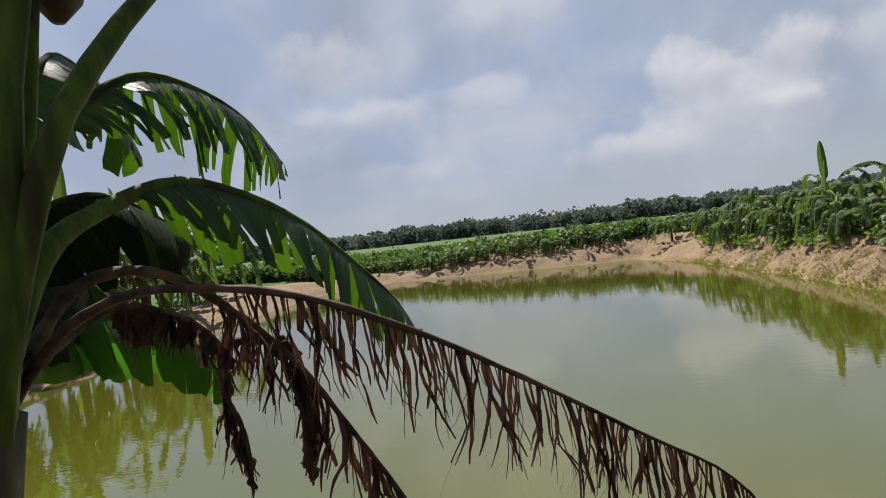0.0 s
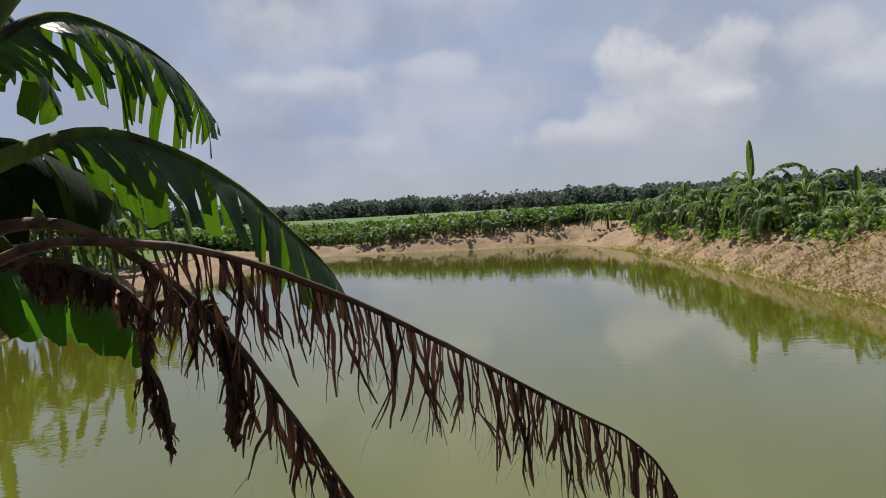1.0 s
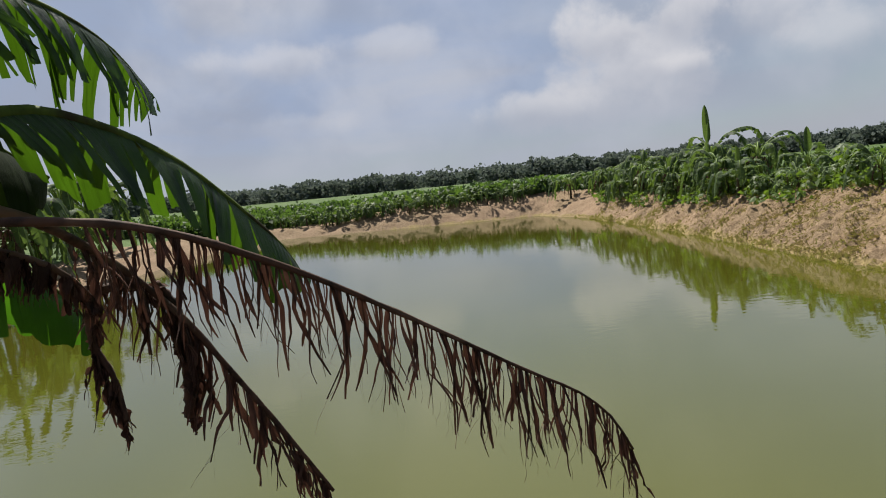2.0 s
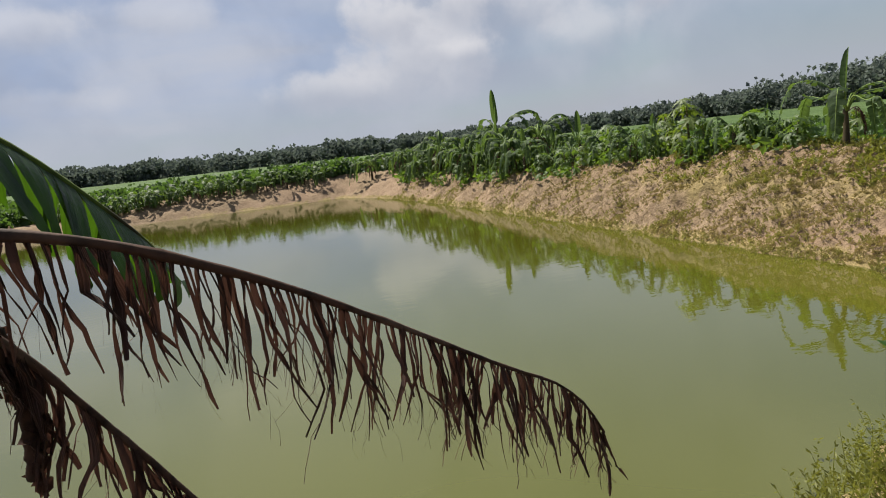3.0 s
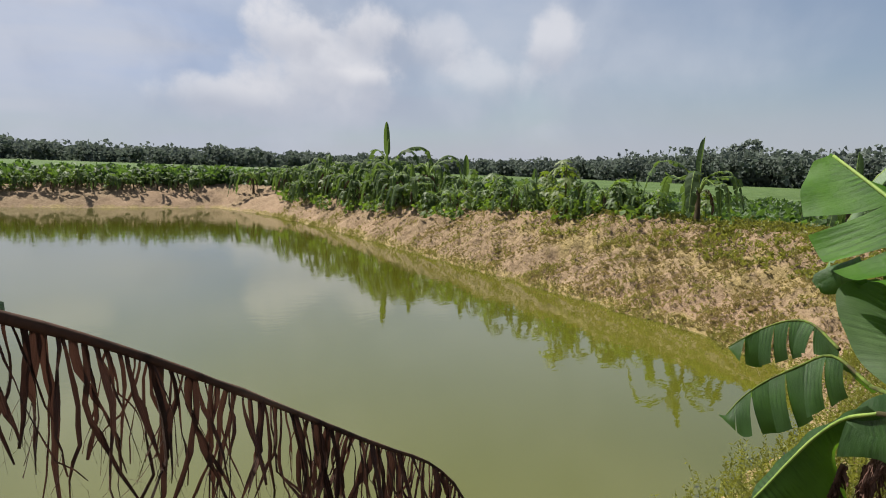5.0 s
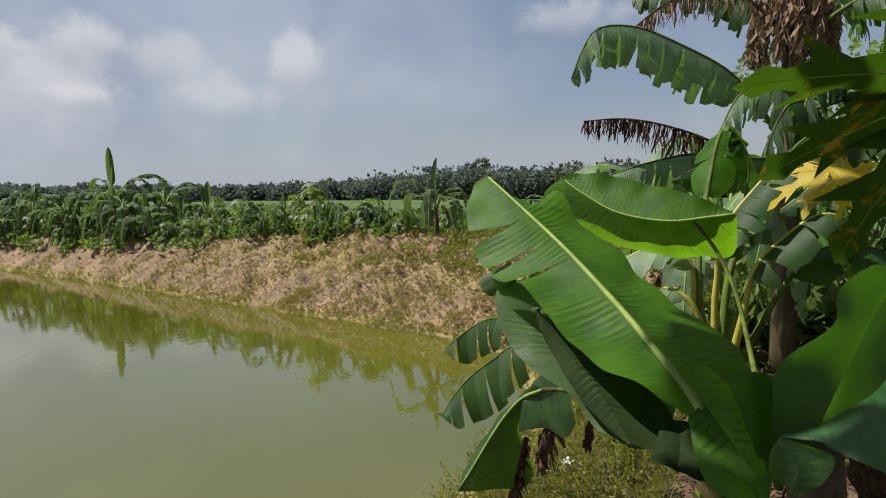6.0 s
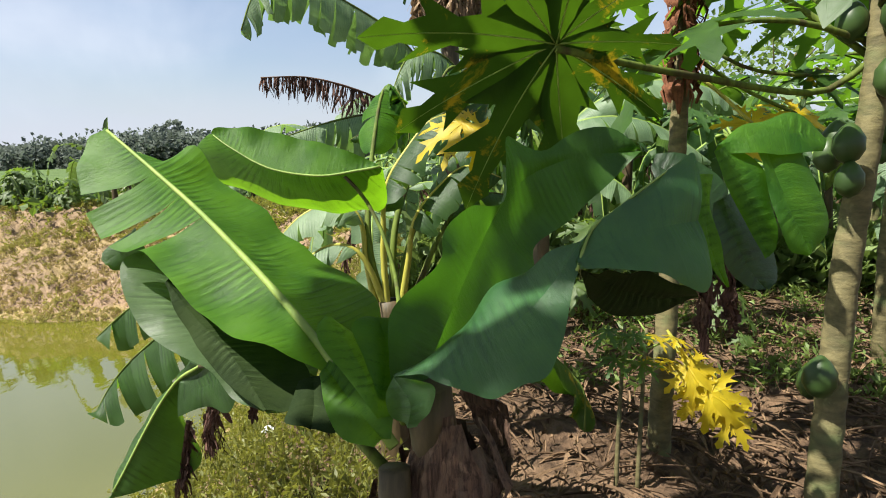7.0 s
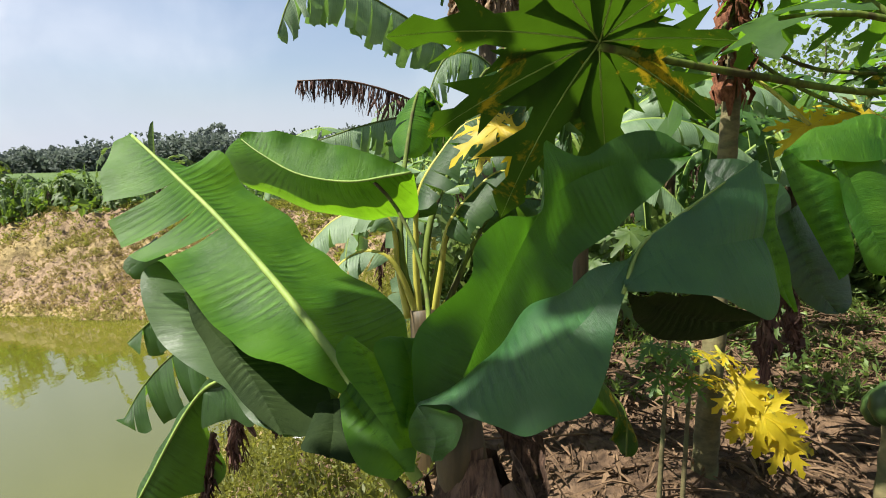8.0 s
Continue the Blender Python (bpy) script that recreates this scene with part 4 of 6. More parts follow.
def plant_weeds():
    x, y, z, s = scatter(1, 5200, (1.25, 9.6, 0.75, 4.8), lambda x, y, s, t, r: (s > -0.35) & (s < 3.2) & ~((y < 1.0) & (x > 3.0)) & (r < np.clip(0.30 + s, 0, 1)))
    weeds("shore_weeds", list(zip(x, y, np.maximum(z, -0.05), np.where(s < 0.3, 0.75, 1.0))), 0.36, 0.045, M_WEED, "yellow-green weeds crowding the near shore", 3, per=12)
    x, y, z, s = scatter(9, 1500, (-5, 1.3, -3, 2.7), lambda x, y, s, t, r: (s > -0.1) & (np.hypot(x - 0.2, y - 0.4) > 0.6))
    weeds("path_weeds", list(zip(x, y, z, np.ones(len(x)))), 0.16, 0.05, M_WEED, "short yellow-green weeds beside the path", 10, per=8)

    def clump(x, y, k=1.0):
        return np.clip(0.5 * wobble(x, y, 1.3 * k, 4.0) + 0.5 * wobble(x, y, 3.1 * k, 8.0) + 0.15, 0, 1)

    x, y, z, s = scatter(2, 9000, (9.2, 15, 3.4, 30), lambda x, y, s, t, r: (s > 0.05) & (t < 1) & (r < np.where(y < 10, 1.0, np.where(y < 18, 0.5, 0.15)) * (1.15 - 0.8 * t) * (0.15 + clump(x, y))))
    weeds("bank_weeds", list(zip(x, y, z, np.ones(len(x)))), 0.05, 0.055, M_WEED_DRY, "dry creeping weeds on the earth bank", 4, per=7)
    x, y, z, s = scatter(6, 5200, (9.0, 15, 3.2, 32), lambda x, y, s, t, r: (s > -0.1) & (t < 1.05) & (r < np.where(y < 12, 1.0, 0.55) * (1.1 - 0.7 * t) * clump(x, y + 3.0, 0.8) ** 1.3))
    weeds("bank_grass", list(zip(x, y, np.maximum(z, -0.03), np.ones(len(x)))), 0.11, 0.055, M_WEED_OLIVE, "olive green weeds in patches on the earth bank", 6, per=8)
    x, y, z, s = scatter(7, 1800, (9.0, 13, 3.2, 34), lambda x, y, s, t, r: (np.abs(s) < 0.16) & (r < 0.3 + 0.7 * clump(x, y, 1.4)))
    weeds("waterline_grass", list(zip(x, y, np.maximum(z, -0.03), np.ones(len(x)))), 0.12, 0.06, M_WEED_OLIVE, "short grass along the foot of the bank", 8, per=8)
    x, y, z, s = scatter(3, 2400, (10, 17, 2.4, 14), lambda x, y, s, t, r: (t > 0.55) & (r < np.where(y < 8, 1.0, 0.3) * (0.3 + clump(x, y))))
    weeds("crest_weeds", list(zip(x, y, z, np.ones(len(x)))), 0.18, 0.10, M_WEED, "green creeping weeds on the crest of the bank", 5, per=9)


plant_weeds()


# ---- the banana on the near shore, with its dead leaves ----
def near_banana():
    base = (-0.67, 1.16, z_at(-0.67, 1.16))
    o = Vector(base)
    root = thing("banana_plant", "tall banana plant by the water with torn and dead hanging leaves", "banana plant", base, "bananas on the near shore")
    stem_of(root, [(0, 0, -0.1), Vector((-0.66, 1.16, 2.0)) - o, Vector((-0.59, 1.21, 2.62)) - o], (0.12, 0.085), M_STEM, n=16, seed=2)
    up3 = dict(droop=((10, 45), (10, 45)), mat=M_LEAF_TORN, rib=M_PETIOLE, off=o, step=0.05, rows=5, gap=0.9, spread=30, slit=0.06, jag=0.25)
    # stalks of the upper leaves; unseen blades arch high over the path to shade it
    blade(root, [(-0.55, 1.20, 2.58), (-0.495, 1.21, 2.87), (-0.485, 1.23, 3.10), (-0.465, 1.27, 3.34), (-0.35, 1.27, 3.75), (0.05, 1.22, 4.25), (0.65, 1.12, 4.50), (1.25, 1.02, 4.40), (1.75, 0.95, 4.10)], 0.33, begin=0.42, tears=(11, 11),
          radius=(0.028, 0.006), seed=3, **up3)
    blade(root, [(-0.58, 1.28, 2.64), (-0.54, 1.30, 2.92), (-0.525, 1.34, 3.12), (-0.52, 1.39, 3.37), (-0.55, 1.55, 3.75), (-0.60, 1.90, 4.25), (-0.65, 2.4, 4.5)], 0.25, begin=0.5, tears=(7, 7),
          radius=(0.018, 0.005), seed=4, **up3)
    blade(root, [(-0.56, 1.21, 2.60), (-0.475, 1.22, 2.89), (-0.43, 1.26, 3.07), (-0.40, 1.35, 3.21), (-0.36, 1.50, 3.39), (-0.25, 1.72, 3.65), (0.10, 1.85, 4.15), (0.55, 1.86, 4.50), (1.00, 1.82, 4.55), (1.42, 1.76, 4.35)], 0.24, begin=0.56, tears=(6, 6),
          radius=(0.026, 0.006), seed=5, **up3)
    # three more leaves, added out of view only to cast shade
    blade(root, [(-0.60, 1.18, 2.62), (-0.56, 1.22, 3.2), (-0.45, 1.30, 3.85), (0.0, 1.42, 4.50), (0.9, 1.55, 4.98), (1.9, 1.50, 5.0), (2.9, 1.40, 4.6)], 0.28, begin=0.46, tears=(9, 10),
          radius=(0.030, 0.006), seed=12, **{**up3, "slit": 0.22, "jag": 0.6})
    blade(root, [(-0.62, 1.14, 2.62), (-0.60, 1.16, 3.2), (-0.45, 1.30, 3.9), (0.0, 1.50, 4.45), (0.35, 1.65, 4.8), (0.62, 1.75, 4.9), (0.85, 1.80, 4.75)], 0.22, begin=0.46, tears=(12, 12),
          radius=(0.034, 0.006), seed=13, **up3)
    blade(root, [(-0.64, 1.26, 2.64), (-0.66, 1.40, 3.2), (-0.72, 1.65, 3.75), (-0.88, 2.0, 4.2), (-1.06, 2.35, 4.4), (-1.16, 2.85, 4.38)], 0.22, begin=0.5, tears=(7, 7), radius=(0.026, 0.005), seed=14, **up3)
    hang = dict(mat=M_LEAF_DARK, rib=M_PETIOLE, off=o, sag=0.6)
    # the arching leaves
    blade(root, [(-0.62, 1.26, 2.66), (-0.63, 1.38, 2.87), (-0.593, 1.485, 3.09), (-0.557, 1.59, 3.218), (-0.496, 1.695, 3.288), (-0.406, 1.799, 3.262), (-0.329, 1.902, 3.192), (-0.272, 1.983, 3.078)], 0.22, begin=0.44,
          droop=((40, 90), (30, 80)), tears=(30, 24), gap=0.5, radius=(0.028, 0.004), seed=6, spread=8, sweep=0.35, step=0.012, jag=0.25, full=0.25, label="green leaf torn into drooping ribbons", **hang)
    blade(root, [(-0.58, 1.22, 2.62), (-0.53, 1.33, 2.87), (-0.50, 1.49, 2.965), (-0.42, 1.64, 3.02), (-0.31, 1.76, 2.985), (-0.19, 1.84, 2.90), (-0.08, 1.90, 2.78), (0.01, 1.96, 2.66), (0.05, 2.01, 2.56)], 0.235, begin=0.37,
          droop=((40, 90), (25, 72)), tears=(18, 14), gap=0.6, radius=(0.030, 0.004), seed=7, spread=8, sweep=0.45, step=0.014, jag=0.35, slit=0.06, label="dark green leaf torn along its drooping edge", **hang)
    # inner leaf, its shade under the others put into the colour
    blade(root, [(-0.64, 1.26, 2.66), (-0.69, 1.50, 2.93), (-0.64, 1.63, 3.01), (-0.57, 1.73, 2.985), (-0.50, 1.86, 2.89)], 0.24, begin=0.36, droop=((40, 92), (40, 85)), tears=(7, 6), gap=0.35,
          radius=(0.022, 0.004), seed=8, spread=10, step=0.015, jag=0.4, full=0.3, **{**hang, "mat": M_LEAF_SHADED})
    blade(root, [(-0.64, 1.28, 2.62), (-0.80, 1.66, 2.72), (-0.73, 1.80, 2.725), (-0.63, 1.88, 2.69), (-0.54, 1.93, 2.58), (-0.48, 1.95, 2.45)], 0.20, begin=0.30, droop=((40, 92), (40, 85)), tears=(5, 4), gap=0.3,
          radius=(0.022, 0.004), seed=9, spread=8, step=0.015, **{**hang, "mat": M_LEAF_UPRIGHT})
    # another inner leaf darkened by colour where the crown would shade it
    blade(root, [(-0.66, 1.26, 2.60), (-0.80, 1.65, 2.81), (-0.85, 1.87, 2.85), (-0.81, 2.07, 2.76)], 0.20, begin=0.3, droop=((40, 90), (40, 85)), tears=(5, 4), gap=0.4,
          radius=(0.022, 0.004), seed=10, spread=10, step=0.015, **{**hang, "mat": M_LEAF_SHADED})
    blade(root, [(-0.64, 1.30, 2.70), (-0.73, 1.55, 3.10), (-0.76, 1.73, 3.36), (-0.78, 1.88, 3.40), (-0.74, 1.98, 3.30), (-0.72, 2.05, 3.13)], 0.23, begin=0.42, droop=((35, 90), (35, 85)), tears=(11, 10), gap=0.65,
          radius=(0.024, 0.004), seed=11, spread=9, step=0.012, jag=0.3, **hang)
    # dead leaves
    dry_frond(root, [(-0.57, 1.26, 2.60), (-0.46, 1.27, 2.73), (-0.32, 1.24, 2.785), (-0.19, 1.22, 2.785), (-0.03, 1.22, 2.755), (0.14, 1.27, 2.672), (0.31, 1.31, 2.568), (0.51, 1.36, 2.435), (0.62, 1.37, 2.37),
                     (0.68, 1.37, 2.31), (0.71, 1.36, 2.25)], 150, 0.165, 0.0075, begin=0.33, radius=(0.013, 0.0022), pair=0.12, seed=21, off=o, shape=lambda t: 0.8 + 0.3 * math.sin(math.pi * t))
    dry_frond(root, [(-0.58, 1.28, 2.62), (-0.53, 1.40, 2.79), (-0.48, 1.50, 2.825), (-0.44, 1.65, 2.79), (-0.37, 1.84, 2.66), (-0.27, 1.92, 2.51), (-0.17, 1.96, 2.33), (-0.07, 1.99, 2.15), (0.06, 1.99, 1.93)],
              58, 0.20, 0.018, begin=0.38, radius=(0.017, 0.006), seed=22, off=o)
    dry_frond(root, [(-0.37, 1.86, 2.62), (-0.34, 1.88, 2.60), (-0.43, 1.84, 2.60), (-0.45, 1.83, 2.49), (-0.41, 1.82, 2.39), (-0.39, 1.81, 2.28)], 30, 0.11, 0.020, begin=0.2, radius=(0.018, 0.006), seed=23, off=o, splay=0.25)
    dry_frond(root, [(-0.60, 1.28, 2.62), (-0.55, 1.50, 2.74), (-0.51, 1.65, 2.73), (-0.44, 1.74, 2.66), (-0.40, 1.80, 2.56)], 34, 0.08, 0.024, begin=0.45, radius=(0.018, 0.006), seed=24, off=o)
    dry_frond(root, [(-0.32, 1.93, 2.60), (-0.28, 1.95, 2.50), (-0.28, 1.95, 2.33), (-0.29, 1.95, 2.22)], 16, 0.09, 0.045, begin=0.0, radius=(0.010, 0.016), seed=25, off=o, splay=0.2)
    # the drooping flower bud under the crown
    g = Geo()
    rings = [(0.0, 0.02), (0.03, 0.050), (0.07, 0.058), (0.11, 0.045), (0.15, 0.012)]
    g.tube([Vector((-0.515, 1.45, 3.47)) - o - UP * a for a, r in rings], [r for a, r in rings], 14)
    bud = link("flower_bud", g, M_STEM, root)
    g = Geo()
    g.tube(curve([Vector(q) - o for q in ((-0.50, 1.25, 3.3), (-0.50, 1.30, 3.55), (-0.51, 1.40, 3.58), (-0.515, 1.45, 3.46))], 12)[0], [0.014] * 13, 8)
    link("bud_stalk", g, M_PETIOLE, bud)
    return root


near_banana()


# ---- the broad-leaved banana beside the path ----
def broad_banana():
    base = (1.45, 0.39, z_at(1.45, 0.39))
    o = Vector(base)
    root = thing("banana_plant", "broad-leaved green banana plant with dry sheaths round its stem", "banana plant", base, "bananas on the near shore")
    stem_of(root, [Vector((1.50, 0.27, base[2] - 0.1)) - o, Vector((1.49, 0.32, 1.9)) - o, Vector((1.44, 0.40, 2.2)) - o, Vector((1.41, 0.42, 2.40)) - o], (0.085, 0.045), M_STEM, n=16, seed=4)
    stem_of(root, [Vector((1.37, 0.42, base[2] - 0.1)) - o, Vector((1.34, 0.46, 1.9)) - o, Vector((1.355, 0.485, 2.1)) - o, Vector((1.37, 0.485, 2.25)) - o], (0.060, 0.030), M_STEM, "sucker_stem", n=14, seed=6)
    # broad leaves: midrib, one margin, the other
    l1 = ([(1.374, 0.485, 2.291), (1.451, 0.599, 2.411), (1.575, 0.761, 2.546), (1.736, 0.981, 2.7), (1.855, 1.165, 2.815), (1.973, 1.358, 2.933)],
          [(1.386, 0.494, 2.305), (1.499, 0.514, 2.393), (1.639, 0.543, 2.462), (1.743, 0.595, 2.516), (1.811, 0.683, 2.563), (1.865, 0.82, 2.622), (1.928, 0.919, 2.709), (1.957, 1.013, 2.769), (2.002, 1.099, 2.858), (1.999, 1.142, 2.871), (1.956, 1.191, 2.83), (1.975, 1.358, 2.936)],
          [(1.374, 0.486, 2.291), (1.416, 0.561, 2.357), (1.456, 0.639, 2.412), (1.436, 0.71, 2.464), (1.449, 0.796, 2.484), (1.524, 0.923, 2.536), (1.612, 1.043, 2.604), (1.659, 1.109, 2.631), (1.718, 1.217, 2.631), (1.789, 1.308, 2.697), (1.88, 1.376, 2.807), (1.944, 1.388, 2.903), (1.973, 1.358, 2.932)])
    l2 = ([(1.854, 1.155, 2.607), (1.776, 1.111, 2.528), (1.692, 1.009, 2.44), (1.614, 0.896, 2.376), (1.536, 0.815, 2.334), (1.477, 0.769, 2.317)],
          [(1.867, 1.16, 2.627), (1.875, 1.029, 2.58), (1.796, 0.855, 2.467), (1.696, 0.716, 2.374), (1.59, 0.697, 2.332), (1.51, 0.73, 2.303), (1.477, 0.763, 2.313)],
          [(1.843, 1.167, 2.613), (1.794, 1.215, 2.596), (1.748, 1.218, 2.563), (1.672, 1.153, 2.487), (1.612, 1.048, 2.413), (1.55, 0.914, 2.371), (1.503, 0.836, 2.337), (1.468, 0.769, 2.32)])
    l2_front = ([(1.674, 1.06, 2.555), (1.612, 0.964, 2.479), (1.534, 0.856, 2.42), (1.432, 0.749, 2.34)],
          [(1.674, 1.062, 2.56), (1.67, 0.938, 2.501), (1.617, 0.79, 2.441), (1.518, 0.681, 2.382), (1.447, 0.705, 2.337), (1.432, 0.744, 2.337)],
          [(1.673, 1.066, 2.555), (1.639, 1.031, 2.509), (1.606, 0.987, 2.461), (1.525, 0.9, 2.398), (1.468, 0.819, 2.36), (1.431, 0.753, 2.337)])
    l3 = ([(2.282, 0.632, 2.8), (2.283, 0.703, 2.79), (2.284, 0.839, 2.775), (2.309, 1.011, 2.803), (2.354, 1.158, 2.876), (2.394, 1.238, 2.926)],
          [(2.283, 0.633, 2.804), (2.291, 0.692, 2.833), (2.314, 0.805, 2.874), (2.344, 0.94, 2.909), (2.378, 1.081, 2.938), (2.39, 1.204, 2.946), (2.394, 1.24, 2.93)],
          [(2.292, 0.625, 2.788), (2.453, 0.645, 2.666), (2.527, 0.757, 2.636), (2.57, 0.913, 2.634), (2.595, 1.053, 2.642), (2.607, 1.188, 2.691), (2.603, 1.305, 2.753), (2.55, 1.376, 2.86), (2.403, 1.248, 2.928)])
    l4 = ([(1.385, 0.455, 2.339), (1.444, 0.419, 2.429), (1.547, 0.369, 2.526), (1.66, 0.317, 2.623), (1.76, 0.266, 2.7), (1.861, 0.194, 2.769), (1.944, 0.063, 2.815), (2.009, -0.117, 2.832)],
          [(1.375, 0.461, 2.344), (1.388, 0.493, 2.45), (1.411, 0.492, 2.534), (1.493, 0.419, 2.608), (1.575, 0.361, 2.7), (1.624, 0.323, 2.722), (1.701, 0.272, 2.721), (1.779, 0.251, 2.812), (1.832, 0.238, 2.877), (1.897, 0.151, 2.837), (1.958, 0.043, 2.889), (1.991, -0.053, 2.894), (2.01, -0.119, 2.838)],
          [(1.386, 0.447, 2.338), (1.497, 0.381, 2.408), (1.66, 0.269, 2.458), (1.781, 0.199, 2.528), (1.857, 0.174, 2.6), (1.897, 0.076, 2.654), (1.939, -0.011, 2.722), (1.975, -0.073, 2.78), (2.008, -0.12, 2.824)])
    l5 = ([(1.338, 0.475, 2.445), (1.319, 0.416, 2.471), (1.295, 0.326, 2.51), (1.292, 0.25, 2.565), (1.301, 0.201, 2.615), (1.32, 0.158, 2.671), (1.348, 0.127, 2.702)],
          [(1.339, 0.475, 2.446), (1.359, 0.433, 2.476), (1.389, 0.383, 2.506), (1.44, 0.292, 2.567), (1.429, 0.216, 2.63), (1.39, 0.166, 2.671), (1.349, 0.127, 2.704)],
          [(1.338, 0.474, 2.443), (1.306, 0.429, 2.465), (1.279, 0.391, 2.455), (1.253, 0.343, 2.452), (1.237, 0.302, 2.446), (1.236, 0.254, 2.467), (1.243, 0.211, 2.48), (1.253, 0.19, 2.529), (1.274, 0.174, 2.589), (1.294, 0.16, 2.642), (1.348, 0.127, 2.7)])
    l5b = ([(1.305, 0.155, 2.652), (1.337, 0.105, 2.676), (1.357, 0.043, 2.694), (1.375, -0.012, 2.703), (1.414, -0.076, 2.706)],
          [(1.305, 0.155, 2.657), (1.349, 0.127, 2.703), (1.379, 0.082, 2.73), (1.411, 0.028, 2.764), (1.429, -0.011, 2.789), (1.447, -0.046, 2.807), (1.463, -0.074, 2.825), (1.456, -0.086, 2.803)],
          [(1.302, 0.157, 2.647), (1.298, 0.137, 2.65), (1.302, 0.104, 2.649), (1.306, 0.054, 2.637), (1.321, 0.007, 2.628), (1.332, -0.03, 2.608), (1.353, -0.064, 2.588), (1.393, -0.077, 2.637)])
    l5c = ([(1.338, 0.475, 2.443), (1.334, 0.447, 2.396), (1.345, 0.455, 2.342)],
          [(1.343, 0.477, 2.442), (1.342, 0.489, 2.41), (1.345, 0.483, 2.364), (1.345, 0.457, 2.341)],
          [(1.338, 0.473, 2.442), (1.297, 0.398, 2.446), (1.316, 0.412, 2.386), (1.336, 0.45, 2.347)])
    l5d = ([(1.316, 0.148, 2.639), (1.439, 0.061, 2.579), (1.526, -0.042, 2.535), (1.506, -0.116, 2.547)],
          [(1.306, 0.15, 2.644), (1.363, 0.089, 2.633), (1.4, 0.001, 2.61), (1.404, -0.075, 2.578)],
          [(1.335, 0.146, 2.631), (1.45, 0.104, 2.551), (1.532, 0.025, 2.494), (1.561, -0.057, 2.49), (1.536, -0.129, 2.535)])
    s1 = ([(1.492, -0.117, 2.786), (1.457, -0.107, 2.7), (1.449, -0.12, 2.635), (1.453, -0.148, 2.574)],
          [(1.505, -0.135, 2.785), (1.464, -0.124, 2.699), (1.456, -0.139, 2.633), (1.453, -0.151, 2.576)],
          [(1.48, -0.1, 2.787), (1.451, -0.091, 2.701), (1.442, -0.102, 2.636), (1.452, -0.145, 2.573)])
    s2 = ([(1.563, -0.18, 2.734), (1.532, -0.192, 2.658), (1.526, -0.223, 2.593), (1.534, -0.258, 2.552)],
          [(1.587, -0.204, 2.742), (1.583, -0.248, 2.681), (1.578, -0.288, 2.618), (1.56, -0.29, 2.569), (1.534, -0.262, 2.553)],
          [(1.55, -0.161, 2.727), (1.528, -0.155, 2.659), (1.521, -0.176, 2.597), (1.52, -0.219, 2.557), (1.533, -0.256, 2.55)])
    s3 = ([(1.536, -0.164, 2.835), (1.518, -0.197, 2.759), (1.51, -0.231, 2.682), (1.502, -0.245, 2.622)],
          [(1.561, -0.186, 2.845), (1.546, -0.242, 2.776), (1.527, -0.263, 2.699), (1.507, -0.26, 2.642), (1.502, -0.247, 2.62)],
          [(1.534, -0.15, 2.83), (1.526, -0.164, 2.769), (1.52, -0.194, 2.71), (1.516, -0.221, 2.661), (1.501, -0.241, 2.618)])
    s3b = ([(1.582, -0.251, 2.865), (1.542, -0.263, 2.796), (1.5, -0.282, 2.711), (1.492, -0.321, 2.629)],
          [(1.598, -0.29, 2.876), (1.573, -0.335, 2.813), (1.542, -0.359, 2.725), (1.523, -0.363, 2.668), (1.492, -0.324, 2.627)],
          [(1.567, -0.223, 2.858), (1.537, -0.238, 2.787), (1.507, -0.25, 2.716), (1.488, -0.274, 2.641), (1.491, -0.317, 2.624)])
    s3c = ([(1.536, -0.152, 2.839), (1.556, -0.218, 2.855), (1.578, -0.303, 2.867), (1.583, -0.385, 2.839)],
          [(1.559, -0.164, 2.849), (1.605, -0.254, 2.88), (1.628, -0.337, 2.899), (1.607, -0.399, 2.851)],
          [(1.534, -0.153, 2.828), (1.539, -0.213, 2.818), (1.548, -0.291, 2.816), (1.57, -0.377, 2.826)])
    s4 = ([(1.799, -0.106, 2.803), (1.78, -0.16, 2.766), (1.759, -0.223, 2.718), (1.739, -0.266, 2.623)],
          [(1.814, -0.115, 2.821), (1.811, -0.192, 2.813), (1.79, -0.269, 2.751), (1.741, -0.275, 2.628)],
          [(1.797, -0.101, 2.789), (1.768, -0.123, 2.719), (1.744, -0.175, 2.66), (1.738, -0.258, 2.618)])
    l7 = ([(1.362, 0.504, 2.355), (1.379, 0.53, 2.419), (1.404, 0.564, 2.474), (1.438, 0.605, 2.527)],
          [(1.372, 0.5, 2.35), (1.422, 0.506, 2.415), (1.457, 0.534, 2.465), (1.459, 0.573, 2.505), (1.443, 0.604, 2.526)],
          [(1.361, 0.512, 2.355), (1.376, 0.569, 2.428), (1.39, 0.616, 2.489), (1.413, 0.629, 2.519), (1.437, 0.617, 2.533)])
    l7b = ([(1.385, 0.507, 2.379), (1.43, 0.5, 2.465), (1.477, 0.523, 2.519)],
          [(1.396, 0.495, 2.374), (1.468, 0.463, 2.418), (1.506, 0.455, 2.46), (1.508, 0.488, 2.499), (1.477, 0.521, 2.519)],
          [(1.375, 0.515, 2.384), (1.395, 0.532, 2.457), (1.43, 0.566, 2.513), (1.465, 0.544, 2.525), (1.477, 0.525, 2.519)])
